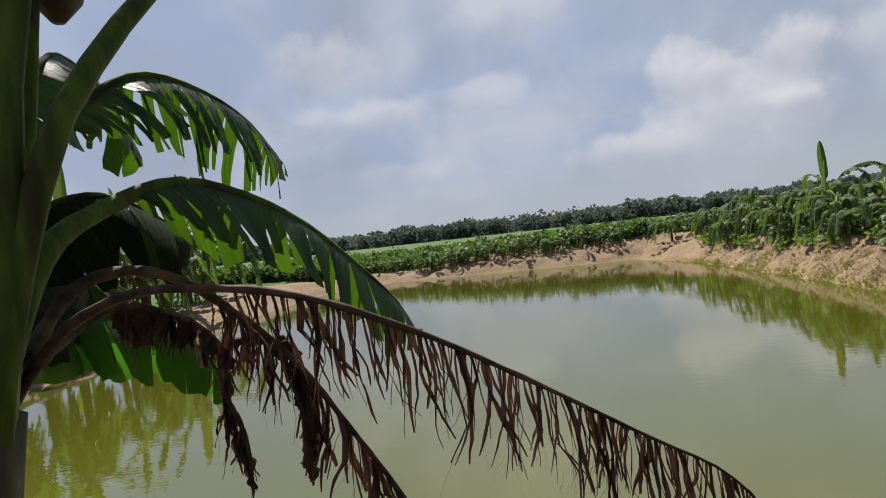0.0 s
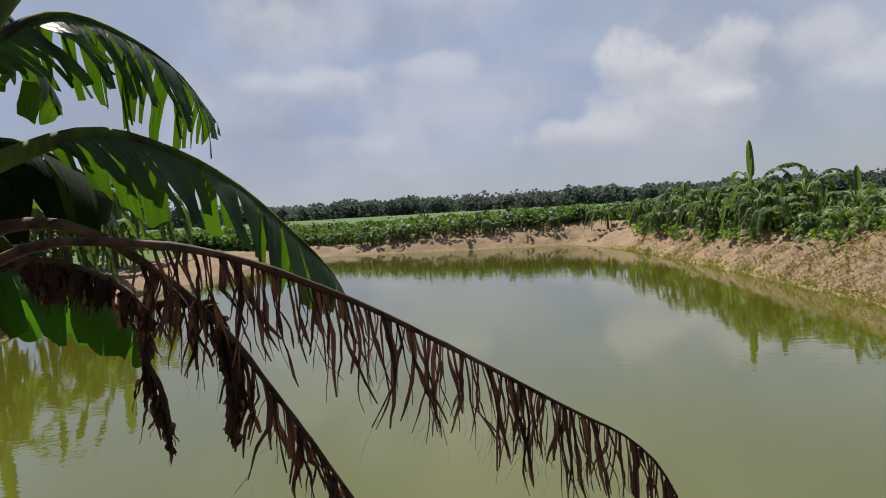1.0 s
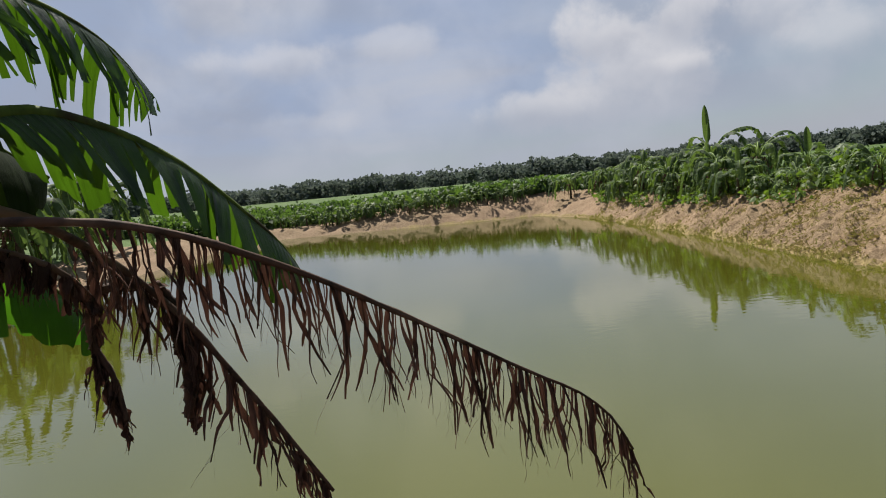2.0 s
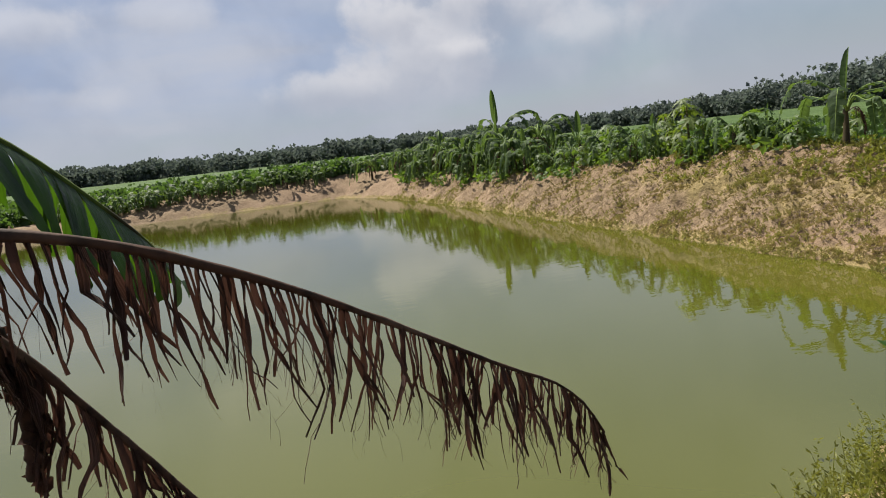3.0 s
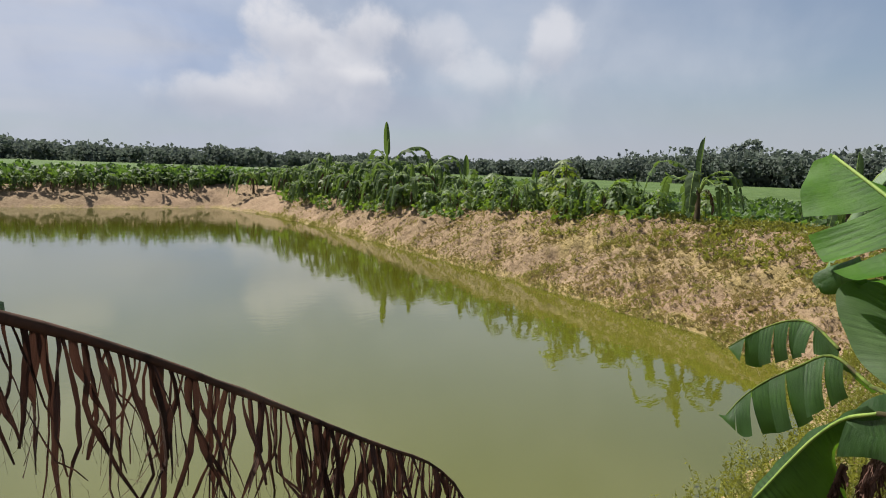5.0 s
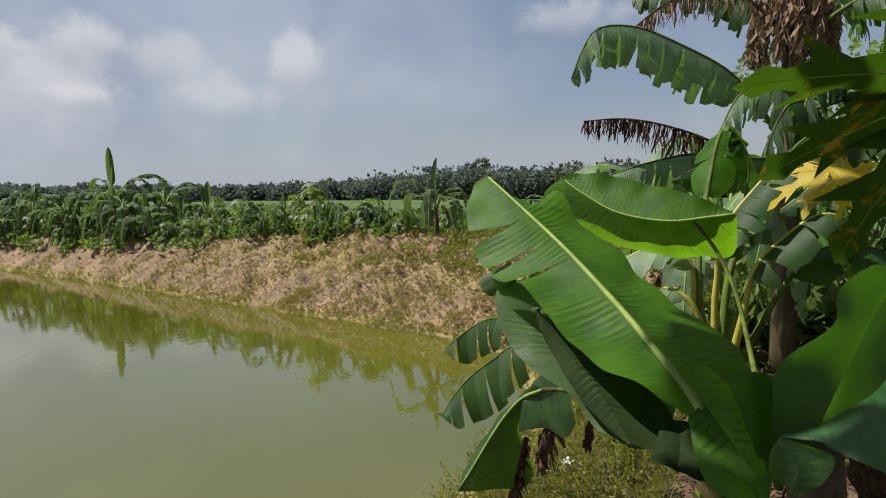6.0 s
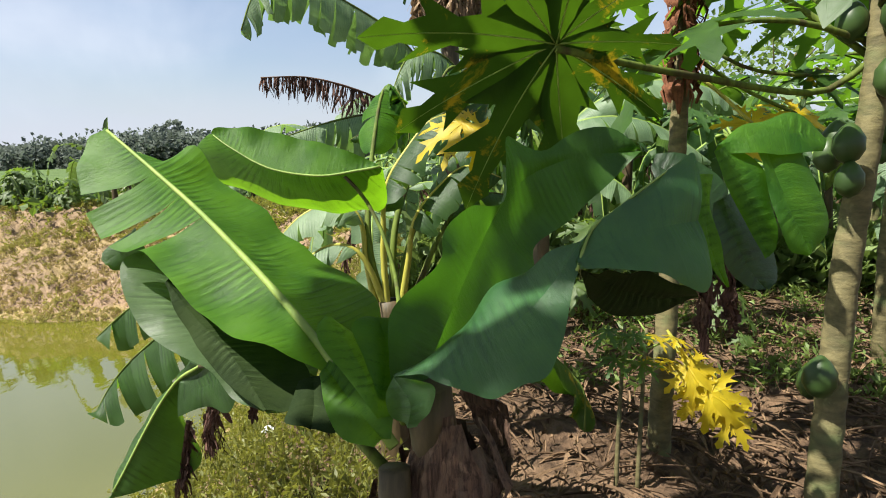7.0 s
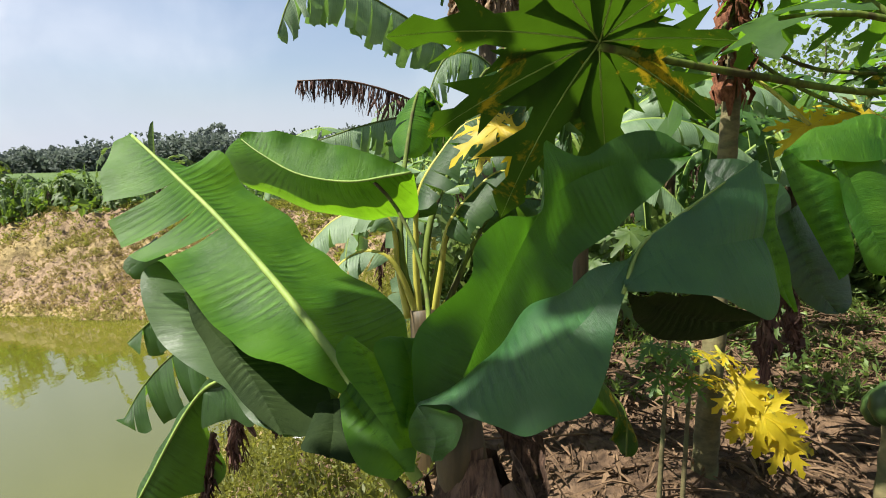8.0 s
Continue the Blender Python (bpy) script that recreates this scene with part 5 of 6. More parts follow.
    l8 = ([(1.449, 0.628, 2.423), (1.397, 0.562, 2.361), (1.365, 0.506, 2.311)],
          [(1.498, 0.609, 2.46), (1.439, 0.532, 2.418), (1.396, 0.488, 2.369), (1.358, 0.486, 2.316)],
          [(1.437, 0.638, 2.416), (1.389, 0.615, 2.353), (1.366, 0.582, 2.311), (1.351, 0.52, 2.301)])
    l9 = ([(1.49, 0.666, 2.387), (1.435, 0.652, 2.351), (1.39, 0.648, 2.317)],
          [(1.476, 0.607, 2.384), (1.42, 0.584, 2.333), (1.384, 0.601, 2.311), (1.381, 0.637, 2.32)],
          [(1.495, 0.696, 2.372), (1.428, 0.699, 2.341), (1.395, 0.698, 2.325), (1.389, 0.655, 2.317)])
    broad = dict(off=o)
    folded_leaf(root, *l1, rib=M_RIB, radius=(0.012, 0.004), seed=31, cuts=(None, (0.60, 0.69, 0.79)), gap=0.58, bow=(0.07, 0.06), ripple=0.005, label="broad green leaf with a pale midrib, torn near its tip", **broad)
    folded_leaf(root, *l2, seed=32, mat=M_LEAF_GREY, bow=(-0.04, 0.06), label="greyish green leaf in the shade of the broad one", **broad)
    # the broad leaf's shade, put in as a dark sheet before the grey one
    folded_leaf(root, *l2_front, seed=43, mat=M_LEAF_SHADED, bow=(-0.04, 0.04), label="leaf under the broad one, coloured dark for its shade", **broad)
    folded_leaf(root, *l3, rib=M_RIB, radius=(0.005, 0.002), seed=33, bow=(0.05, -0.06), ripple=0.006, label="folded leaf lit from above, its hanging half aglow", **broad)
    folded_leaf(root, *l4, seed=34, mat=M_LEAF_UPRIGHT, bow=(0.05, -0.05), warp=0.03, label="upright green leaf half folded along its midrib", **broad)
    # shade inside the curl, drawn as a near-black panel
    folded_leaf(root, *l5d, seed=44, mat=M_LEAF_SHADED, bow=(0.05, 0.08), label="underside of the curled leaf, coloured dark for deep shade", **broad)
    folded_leaf(root, *l5, more=(l5b, l5c), seed=35, mat=M_LEAF_SHINY, bow=(0.05, 0.08), warp=0.02, ripple=0.005, label="large dark green leaf dappled with sun, curling under", **broad)
    # sunlit strips take the plain leaf colour, shaded ones a darker copy
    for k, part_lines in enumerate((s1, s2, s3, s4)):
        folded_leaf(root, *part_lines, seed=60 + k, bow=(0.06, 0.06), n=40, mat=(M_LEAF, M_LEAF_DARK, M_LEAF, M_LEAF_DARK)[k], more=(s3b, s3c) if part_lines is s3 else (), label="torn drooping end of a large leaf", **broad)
    folded_leaf(root, *l7, more=(l7b,), seed=36, bow=(-0.12, -0.1), n=40, warp=0.02, **broad)
    folded_leaf(root, *l8, seed=37, bow=(0.1, 0.12), n=40, **broad)
    # this low leaf gets its shade from the colour too
    folded_leaf(root, *l9, seed=38, mat=M_LEAF_SHADED, bow=(0.1, 0.1), n=30, **broad)
    for k, line in enumerate(([(1.302, 0.159, 2.639), (1.353, 0.126, 2.701), (1.383, 0.081, 2.728), (1.416, 0.027, 2.762), (1.468, -0.076, 2.823)],
                              [(1.449, 0.475, 2.305), (2.117, 0.568, 2.414), (2.247, 0.621, 2.563), (2.319, 0.694, 2.692), (2.294, 0.755, 2.772)])):
        g = Geo()
        ps = curve([Vector(q) - o for q in line], 20)[0]
        g.tube(ps, [(0.004 if k == 0 else 0.009) - 0.00015 * i for i in range(21)], 8)
        link("leaf_stalk", g, M_RIB if k == 0 else M_PETIOLE, root)
    # torn low leaves whose ends droop over the water
    low_a = ([(2.031, 1.178, 2.211), (2.065, 1.268, 2.154), (2.061, 1.338, 2.068), (2.031, 1.391, 1.971), (1.997, 1.433, 1.883), (1.966, 1.472, 1.806)],
             [(2.063, 1.159, 2.185), (2.109, 1.26, 2.081), (2.125, 1.295, 1.995), (2.137, 1.251, 1.859), (2.093, 1.297, 1.811), (2.007, 1.402, 1.81), (1.966, 1.47, 1.804)],
             [(2.041, 1.202, 2.224), (2.092, 1.299, 2.142), (2.086, 1.372, 2.053), (2.055, 1.426, 1.951), (2.014, 1.461, 1.869), (1.965, 1.474, 1.808)])
    low_fold = ([(1.966, 1.058, 2.25), (2.005, 1.118, 2.181), (2.039, 1.19, 2.137), (2.057, 1.26, 2.149)],
             [(1.967, 1.039, 2.146), (1.993, 1.08, 2.079), (2.02, 1.173, 2.082), (2.041, 1.268, 2.041)],
             [(2.001, 1.089, 2.309), (2.051, 1.156, 2.277), (2.08, 1.218, 2.234), (2.068, 1.263, 2.157)])
    low_b = ([(2.315, 1.287, 2.2), (2.452, 1.456, 2.233), (2.468, 1.572, 2.154), (2.462, 1.684, 2.058), (2.453, 1.761, 1.965), (2.42, 1.801, 1.881)],
             [(2.317, 1.276, 2.16), (2.422, 1.367, 2.117), (2.422, 1.466, 2.005), (2.426, 1.561, 1.912), (2.422, 1.639, 1.873), (2.423, 1.71, 1.833), (2.411, 1.796, 1.878)],
             [(2.347, 1.312, 2.199), (2.525, 1.483, 2.188), (2.558, 1.607, 2.096), (2.551, 1.719, 1.991), (2.521, 1.793, 1.907), (2.438, 1.809, 1.866)])
    low_c = ([(2.559, 1.473, 2.236), (2.703, 1.632, 2.279), (2.752, 1.743, 2.259), (2.767, 1.845, 2.2), (2.754, 1.916, 2.142), (2.717, 1.968, 2.088)],
             [(2.554, 1.471, 2.182), (2.655, 1.596, 2.169), (2.698, 1.71, 2.118), (2.721, 1.815, 2.047), (2.722, 1.89, 2.028), (2.718, 1.965, 2.08)],
             [(2.61, 1.503, 2.227), (2.789, 1.675, 2.236), (2.836, 1.788, 2.206), (2.851, 1.89, 2.142), (2.82, 1.954, 2.093), (2.735, 1.975, 2.075)])
    low_d = ([(1.784, 1.183, 2.66), (1.805, 1.239, 2.62), (1.805, 1.273, 2.591), (1.795, 1.287, 2.58)],
             [(1.798, 1.17, 2.608), (1.81, 1.222, 2.572), (1.808, 1.263, 2.559), (1.796, 1.286, 2.576)],
             [(1.799, 1.199, 2.671), (1.818, 1.26, 2.638), (1.818, 1.293, 2.604), (1.803, 1.294, 2.581)])
    folded_leaf(root, *low_a, rib=M_RIB, radius=(0.006, 0.004), seed=39, mat=M_LEAF_TORN, more=(low_fold,), bow=(0.06, 0.05), n=50, label="drooping leaf end folded over a pale midrib", **broad)
    folded_leaf(root, *low_b, rib=M_PETIOLE, radius=(0.007, 0.003), seed=40, mat=M_LEAF_TORN, cuts=((0.22, 0.34, 0.46, 0.57, 0.68, 0.79, 0.9), None), gap=0.16, spread=0.03, bow=(0.08, 0.05), n=60, label="drooping leaf torn into hanging strips", **broad)
    folded_leaf(root, *low_c, rib=M_PETIOLE, radius=(0.007, 0.003), seed=41, mat=M_LEAF_TORN, cuts=((0.3, 0.42, 0.53, 0.64, 0.76, 0.88), None), gap=0.16, spread=0.03, bow=(0.08, 0.05), n=60, label="drooping leaf torn into hanging strips", **broad)
    folded_leaf(root, *low_d, seed=42, mat=M_LEAF_TORN, bow=(0.1, 0.1), n=40, **broad)
    for line in ([(1.42, 0.54, 2.32), (1.66, 0.80, 2.36), (1.966, 1.058, 2.25), (2.031, 1.178, 2.211)],
                 [(1.46, 0.52, 2.2), (1.75, 0.80, 2.3), (2.315, 1.287, 2.2)]):
        g = Geo()
        g.tube(curve([Vector(q) - o for q in line], 14)[0], [0.013 - 0.0004 * i for i in range(15)], 8)
        link("leaf_stalk", g, M_PETIOLE, root)
    # dry sheaths and dead leaves hanging round the stems
    rnd = random.Random(5)
    for k in range(84):
        a = rnd.uniform(0, 6.28)
        d = Vector((math.cos(a), math.sin(a), 0))
        cx, cy, top = ((1.45, 0.38, 2.32), (1.45, 0.38, 2.32), (1.355, 0.48, 2.16))[k % 3]
        b = Vector((cx, cy, top + rnd.uniform(-0.35, 0.06))) - o + d * 0.06
        n, rows, uvs = 10, [], []
        wide, drop, flare, curl = rnd.choice((0.006, 0.012, 0.020, 0.030, 0.042)), rnd.uniform(0.18, 0.62), rnd.uniform(0.015, 0.07), rnd.uniform(-0.07, 0.07)
        s = d.cross(UP)
        for j in range(n + 1):
            v = j / n
            mid = b + d * (flare * math.sin(v * 2.6) * rnd.uniform(0.85, 1.15)) + s * curl * v * v - UP * drop * v
            w = wide * (0.25 + 1.2 * math.sin(0.25 + v * 2.7)) * rnd.uniform(0.75, 1.15)
            rows.append([mid + s * w * q + d * (0.35 * wide * (1 - q * q) + rnd.uniform(-0.2, 0.2) * wide) - UP * (rnd.uniform(0, 0.05) if j == n else 0) for q in (-1, -0.5, 0, 0.5, 1)])
            uvs.append([(q * 0.05 + k, v) for q in (-1, -0.5, 0, 0.5, 1)])
        g = Geo()
        g.grid(rows, uvs)
        link("dry_sheath", g, (M_SHEATH, M_SHEATH, M_DRY_PALE)[k % 3] if wide > 0.02 else M_SHEATH, root)
    dry_frond(root, [(2.049, 1.134, 2.134), (2.084, 1.181, 2.07), (2.106, 1.21, 1.998), (2.098, 1.212, 1.935)], 34, 0.11, 0.022, begin=0.0, seed=52, off=o, radius=(0.008, 0.004), splay=0.3)
    dry_frond(root, [(2.097, 1.266, 2.001), (2.092, 1.281, 1.926), (2.088, 1.294, 1.861), (2.081, 1.313, 1.784)], 26, 0.10, 0.020, begin=0.0, seed=57, off=o, radius=(0.008, 0.004), splay=0.3)
    dry_frond(root, [(2.01, 1.006, 2.152), (2.03, 1.021, 2.095), (2.026, 1.023, 2.064)], 16, 0.06, 0.020, begin=0.0, seed=53, off=o, radius=(0.007, 0.004), splay=0.3)
    dry_frond(root, [(1.78, -0.28, 2.62), (1.80, -0.30, 2.55), (1.80, -0.31, 2.46), (1.80, -0.31, 2.40)], 18, 0.07, 0.03, begin=0.0, seed=54, off=o)
    dry_frond(root, [(1.60, -0.16, 2.66), (1.61, -0.17, 2.58), (1.61, -0.17, 2.48), (1.61, -0.17, 2.42)], 14, 0.07, 0.025, begin=0.0, seed=55, off=o)
    # a half-yellow dying leaf under the crown
    blade(root, [(2.02, 0.16, 2.30), (2.10, 0.12, 2.24), (2.16, 0.06, 2.17), (2.19, 0.02, 2.12), (2.18, -0.02, 2.06), (2.16, -0.02, 1.93)], 0.11, begin=0.12, droop=((35, 85), (35, 85)), seed=56, off=o, mat=M_MIXED, rib=M_PETIOLE, radius=(0.006, 0.003), ripple=0.004, sag=0.5, step=0.02)
    return root


broad_banana()


# ---- papayas on the path ----
def papaya_tree(spine, radii, seed, crown, leaves, fruits=0, size=0.45, label="papaya tree with a ringed grey-brown trunk", reach=0.8):
    base = (spine[0][0], spine[0][1], z_at(spine[0][0], spine[0][1]))
    o = Vector(base)
    rnd = random.Random(seed)
    root = thing("papaya_tree", label, "papaya tree", base, "papayas in the grove")
    pts, _ = curve([Vector(q) - o for q in spine], 46)
    g = Geo()
    # leaf scars ring the trunk
    rs = [(radii[0] + (radii[1] - radii[0]) * i / 46) * (1 + (0.05 if i % 2 else -0.03)) for i in range(47)]
    g.tube(pts, rs, 14, knob=0.05, rnd=rnd)
    link("trunk", g, M_TRUNK, root)
    for k in range(leaves):
        a = 2.4 * k + seed
        d = Vector((math.cos(a), math.sin(a), rnd.uniform(0.0, 0.7))).normalized()
        b = pts[-1] - UP * rnd.uniform(0.0, crown)
        end = b + d * reach * rnd.uniform(0.7, 1.15)
        g = Geo()
        palmate(g, end, (d.x * 0.35, d.y * 0.35, 0.9), (d.x, d.y, -0.1), size * rnd.uniform(0.8, 1.1), 8, 300, 0.4, seed * 13 + k, deep=1.3)
        leaf = link("leaf", g, M_PAPAYA, root)
        g = Geo()
        g.tube(curve([b, b.lerp(end, 0.5) + UP * 0.05, end], 6)[0], [0.014, 0.013, 0.012, 0.011, 0.010, 0.009, 0.008], 8)
        link("leaf_stalk", g, M_PETIOLE, leaf)
    for k in range(fruits):
        a = 2.1 * k + 1.0
        p = pts[-1 - rnd.randint(6, 14)] + Vector((math.cos(a), math.sin(a), 0)) * (radii[1] + 0.05)
        fruit(root, p, 0.055, seed + k)
    return root, o


def fruit(root, p, r, seed):
    g = Geo()
    prof = ((0.0, 0.15), (0.12, 0.55), (0.35, 0.95), (0.65, 1.0), (0.88, 0.65), (1.0, 0.12))
    g.tube([p + UP * (r * 1.3 - t * r * 2.8) for t, w in prof], [r * w for t, w in prof], 12)
    return link("fruit", g, M_FRUIT, root)


def grove():
    tree, o = papaya_tree([(3.06, -0.54, 1.1), (3.11, -0.56, 1.4), (3.19, -0.60, 1.87), (3.31, -0.66, 2.62), (3.42, -0.71, 3.27), (3.51, -0.74, 3.85)], (0.060, 0.032), 3, 0.20, 7, 0, 0.44)
    g = Geo()
    rnd = random.Random(9)
    for k in range(150):
        t = rnd.random()
        p = Vector((3.395, -0.70, 3.14)).lerp(Vector((3.48, -0.73, 3.70)), t) - o
        a = rnd.uniform(0, 6.28)
        d = Vector((math.cos(a), math.sin(a), 0))
        s = d.cross(UP)
        q = p + d * rnd.uniform(0.035, 0.065)
        ln, w = rnd.uniform(0.05, 0.16), rnd.uniform(0.006, 0.02)
        g.grid([[q - s * w, q + s * w], [q + d * 0.04 - s * w - UP * ln * 0.5, q + d * 0.05 + s * w - UP * ln * 0.5], [q + d * 0.02 - s * w * 0.3 - UP * ln, q + d * 0.03 + s * w * 0.3 - UP * ln]])
    link("dead_fibre", g, M_FIBRE, tree, "red-brown shreds of dead flowers round the trunk")

    for k, (p, nrm, fw, big, mat) in enumerate((((3.24, -0.98, 2.94), (-0.7, 0.1, 0.5), (0, -0.5, -0.6), 0.24, M_YELLOW), ((3.28, -1.20, 2.98), (-0.6, -0.2, 0.7), (0, -0.7, -0.3), 0.26, M_YELLOW),
                                                ((3.36, -1.30, 3.16), (-0.5, 0.1, 0.8), (-0.2, -0.7, -0.2), 0.26, M_MIXED), ((3.10, -0.30, 3.22), (-0.5, 0.2, 0.8), (-0.2, 0.7, -0.3), 0.24, M_PAPAYA))):
        g = Geo()
        palmate(g, Vector(p) - o, nrm, fw, big, 7, 300, 0.35, 190 + k, deep=1.15)
        leaf = link("leaf", g, mat, tree, "yellowed hand-shaped leaf" if mat is M_YELLOW else "")
        g = Geo()
        g.tube(curve([Vector((3.43, -0.71, 3.24 + 0.08 * k)) - o, Vector((3.40, -0.71, 3.26)).lerp(Vector(p), 0.5) - o, Vector(p) - o], 8)[0], [0.009] * 9, 8)
        link("leaf_stalk", g, M_PETIOLE if k else M_YPETIOLE, leaf)
    tree, o = papaya_tree([(2.26, -0.83, 1.15), (2.34, -0.89, 1.66), (2.46, -0.98, 2.35), (2.54, -1.07, 2.84), (2.61, -1.13, 3.24), (2.66, -1.15, 3.6)], (0.054, 0.040), 8, 0.5, 8, 5, 0.46)
    # the great leaf that hangs into the view, on its long stalk
    g, veins = Geo(), []
    palmate(g, Vector((2.14, 0.08, 3.14)) - o, (0.62, 0.05, 0.62), (0.15, 1, -0.45), 0.56, 9, 320, 0.25, 77, deep=1.25, ribs=veins)
    leaf = link("leaf", g, M_MIXED, tree, "large hand-shaped leaf yellowing at one lobe")
    for q in veins:
        link("vein", q, M_RIB, leaf)
    g = Geo()
    g.tube(curve([Vector(q) - o for q in ((2.60, -1.11, 3.14), (2.59, -0.91, 3.02), (2.33, -0.34, 3.07), (2.14, 0.08, 3.13))], 14)[0], [0.012] * 15, 8)
    link("leaf_stalk", g, M_PETIOLE, leaf)
    for k, (p, nrm, fw, big) in enumerate((((2.52, -0.10, 3.42), (0.5, 0.2, 0.7), (0.0, 0.6, -0.4), 0.36),)):
        g = Geo()
        palmate(g, Vector(p) - o, nrm, fw, big, 9, 310, 0.3, 170 + k, deep=1.1)
        leaf = link("leaf", g, M_PAPAYA, tree)
        g = Geo()
        g.tube(curve([Vector((2.63, -1.13, 3.38 + 0.05 * k)) - o, Vector((2.6, -0.5, 3.42)).lerp(Vector(p), 0.4) - o, Vector(p) - o], 10)[0], [0.011] * 11, 8)
        link("leaf_stalk", g, M_PETIOLE, leaf)
    for p, r in (((2.43, -0.94, 2.84), 0.05), ((2.41, -0.94, 2.72), 0.045), ((2.53, -0.93, 2.80), 0.045), ((2.335, -0.85, 2.05), 0.055), ((2.47, -0.90, 1.98), 0.05)):
        fruit(tree, Vector(p) - o, r, 3)
    # thin saplings beside the trunk
    for x, y in ((2.80, -0.28), (2.82, -0.38)):
        b = Vector((x, y, z_at(x, y)))
        root = thing("papaya_sapling", "thin papaya sapling with a few small leaves", "sapling", b, "saplings in the grove")
        g = Geo()
        g.tube(curve([Vector((0, 0, -0.05)), Vector((0.04, -0.02, 0.35)), Vector((0.10, -0.05, 0.72))], 10)[0], [0.012 - 0.0005 * i for i in range(11)], 8)
        link("stem", g, M_TRUNK, root)
        for k in range(6):
            a = k * 2.2 + x * 9
            d = Vector((math.cos(a), math.sin(a), 0.3))
            g = Geo()
            palmate(g, Vector((0.10, -0.05, 0.72 - 0.04 * k)) + d * 0.12, (d.x * 0.3, d.y * 0.3, 0.9), d, 0.11, 7, 300, 0.3, k)
            leaf = link("leaf", g, M_YELLOW if k % 3 == 2 else M_PAPAYA, root)
            g = Geo()
            g.tube([Vector((0.10, -0.05, 0.70 - 0.04 * k)), Vector((0.10, -0.05, 0.72 - 0.04 * k)) + d * 0.12], [0.005, 0.003], 6)
            link("leaf_stalk", g, M_RIB, leaf)
    # yellowed papaya leaves
    b = Vector((3.10, -0.58, 1.98))
    root = thing("yellow_leaves", "bright yellow dying papaya leaves hanging by the trunk", "leaf", b)
    for k, (p, nrm, fw, s) in enumerate((((2.86, -0.60, 1.88), (-0.75, 0.1, 0.6), (-0.1, -0.5, -0.6), 0.16), ((2.82, -0.68, 1.78), (-0.8, 0.2, 0.4), (0.0, -0.6, -0.8), 0.19), ((2.82, -0.77, 1.68), (-0.8, 0.0, 0.5), (0, -0.3, -0.9), 0.15), ((2.90, -0.66, 1.76), (-0.7, -0.2, 0.6), (0, -0.7, -0.5), 0.17))):
        g = Geo()
        palmate(g, Vector(p) - b, nrm, fw, s, 7, 280, 0.35, 90 + k, deep=1.45)
        leaf = link("leaf", g, M_YELLOW, root)
        g = Geo()
        g.tube([Vector((0, 0, 0)), Vector(p) - b], [0.006, 0.004], 6)
        link("leaf_stalk", g, M_YPETIOLE, leaf)
    # the banana with yellow stalks behind the broad one
    base = Vector((3.15, 0.74, z_at(3.15, 0.74)))
    root = thing("banana_plant", "banana plant with yellow-green stalks and drooping leaves", "banana plant", base, "bananas in the grove")
    stem_of(root, [(0, 0, -0.1), (0.0, 0.0, 0.4), (-0.03, 0.0, 0.85)], (0.09, 0.06), M_STEM, n=14, seed=8)
    for k, (pts, w, rib, mat) in enumerate((
            ([(3.12, 0.75, 2.10), (3.11, 0.76, 2.47), (3.10, 0.74, 2.70), (3.14, 0.63, 2.88), (3.18, 0.52, 3.00), (3.20, 0.40, 3.02)], 0.17, M_YPETIOLE, M_LEAF_TORN),
            ([(3.14, 0.70, 2.10), (3.11, 0.65, 2.35), (3.09, 0.61, 2.54), (3.12, 0.50, 2.68), (3.15, 0.36, 2.78), (3.15, 0.20, 2.72)], 0.18, M_YPETIOLE, M_LEAF_TORN),
            ([(3.10, 0.80, 2.10), (3.13, 0.85, 2.35), (3.16, 0.88, 2.55), (3.15, 1.00, 2.62), (3.12, 1.16, 2.56), (3.10, 1.30, 2.42)], 0.16, M_YPETIOLE, M_LEAF_PALE),
            ([(3.12, 0.76, 2.12), (3.08, 0.85, 2.36), (3.07, 0.97, 2.43), (3.06, 1.10, 2.38), (3.05, 1.20, 2.25)], 0.13, M_YPETIOLE, M_LEAF_PALE),
            ([(3.12, 0.78, 2.15), (3.2, 0.85, 2.55), (3.68, 0.83, 3.17), (3.70, 0.74, 3.19), (3.67, 0.68, 2.99), (3.62, 0.72, 2.69)], 0.16, M_PETIOLE, M_LEAF),
            ([(3.14, 0.72, 2.15), (3.2, 0.62, 2.5), (3.64, 0.49, 2.64), (3.66, 0.37, 2.68), (3.67, 0.22, 2.63), (3.65, 0.16, 2.46)], 0.18, M_PETIOLE, M_LEAF),
            ([(3.14, 0.74, 2.15), (3.3, 0.70, 2.6), (4.02, 0.47, 3.13), (4.07, 0.23, 3.22), (4.08, 0.00, 3.15), (4.06, -0.10, 2.95)], 0.20, M_PETIOLE, M_LEAF_TORN),
            ([(3.16, 0.66, 2.10), (3.25, 0.50, 2.45), (3.30, 0.35, 2.62), (3.30, 0.15, 2.62), (3.28, 0.00, 2.48)], 0.17, M_PETIOLE, M_LEAF_TORN))):
        blade(root, pts, w, begin=0.42, droop=((25, 75), (25, 70)), tears=(5, 5), gap=0.3, seed=70 + k, off=base, mat=mat, rib=rib, radius=(0.020, 0.004), sag=0.4, rows=5, step=0.025)
    for k, (p, nrm, fw, s, mat) in enumerate((((2.68, 0.37, 2.95), (-0.6, 0.1, 0.7), (-0.1, 0.8, -0.5), 0.22, M_YELLOW), ((2.69, 0.30, 2.94), (-0.8, -0.2, 0.3), (0, 0.2, -1), 0.16, M_YELLOW),
                                              ((2.85, 0.26, 3.05), (-0.5, 0.1, 0.8), (-0.2, 0.6, -0.4), 0.24, M_MIXED))):
        g = Geo()
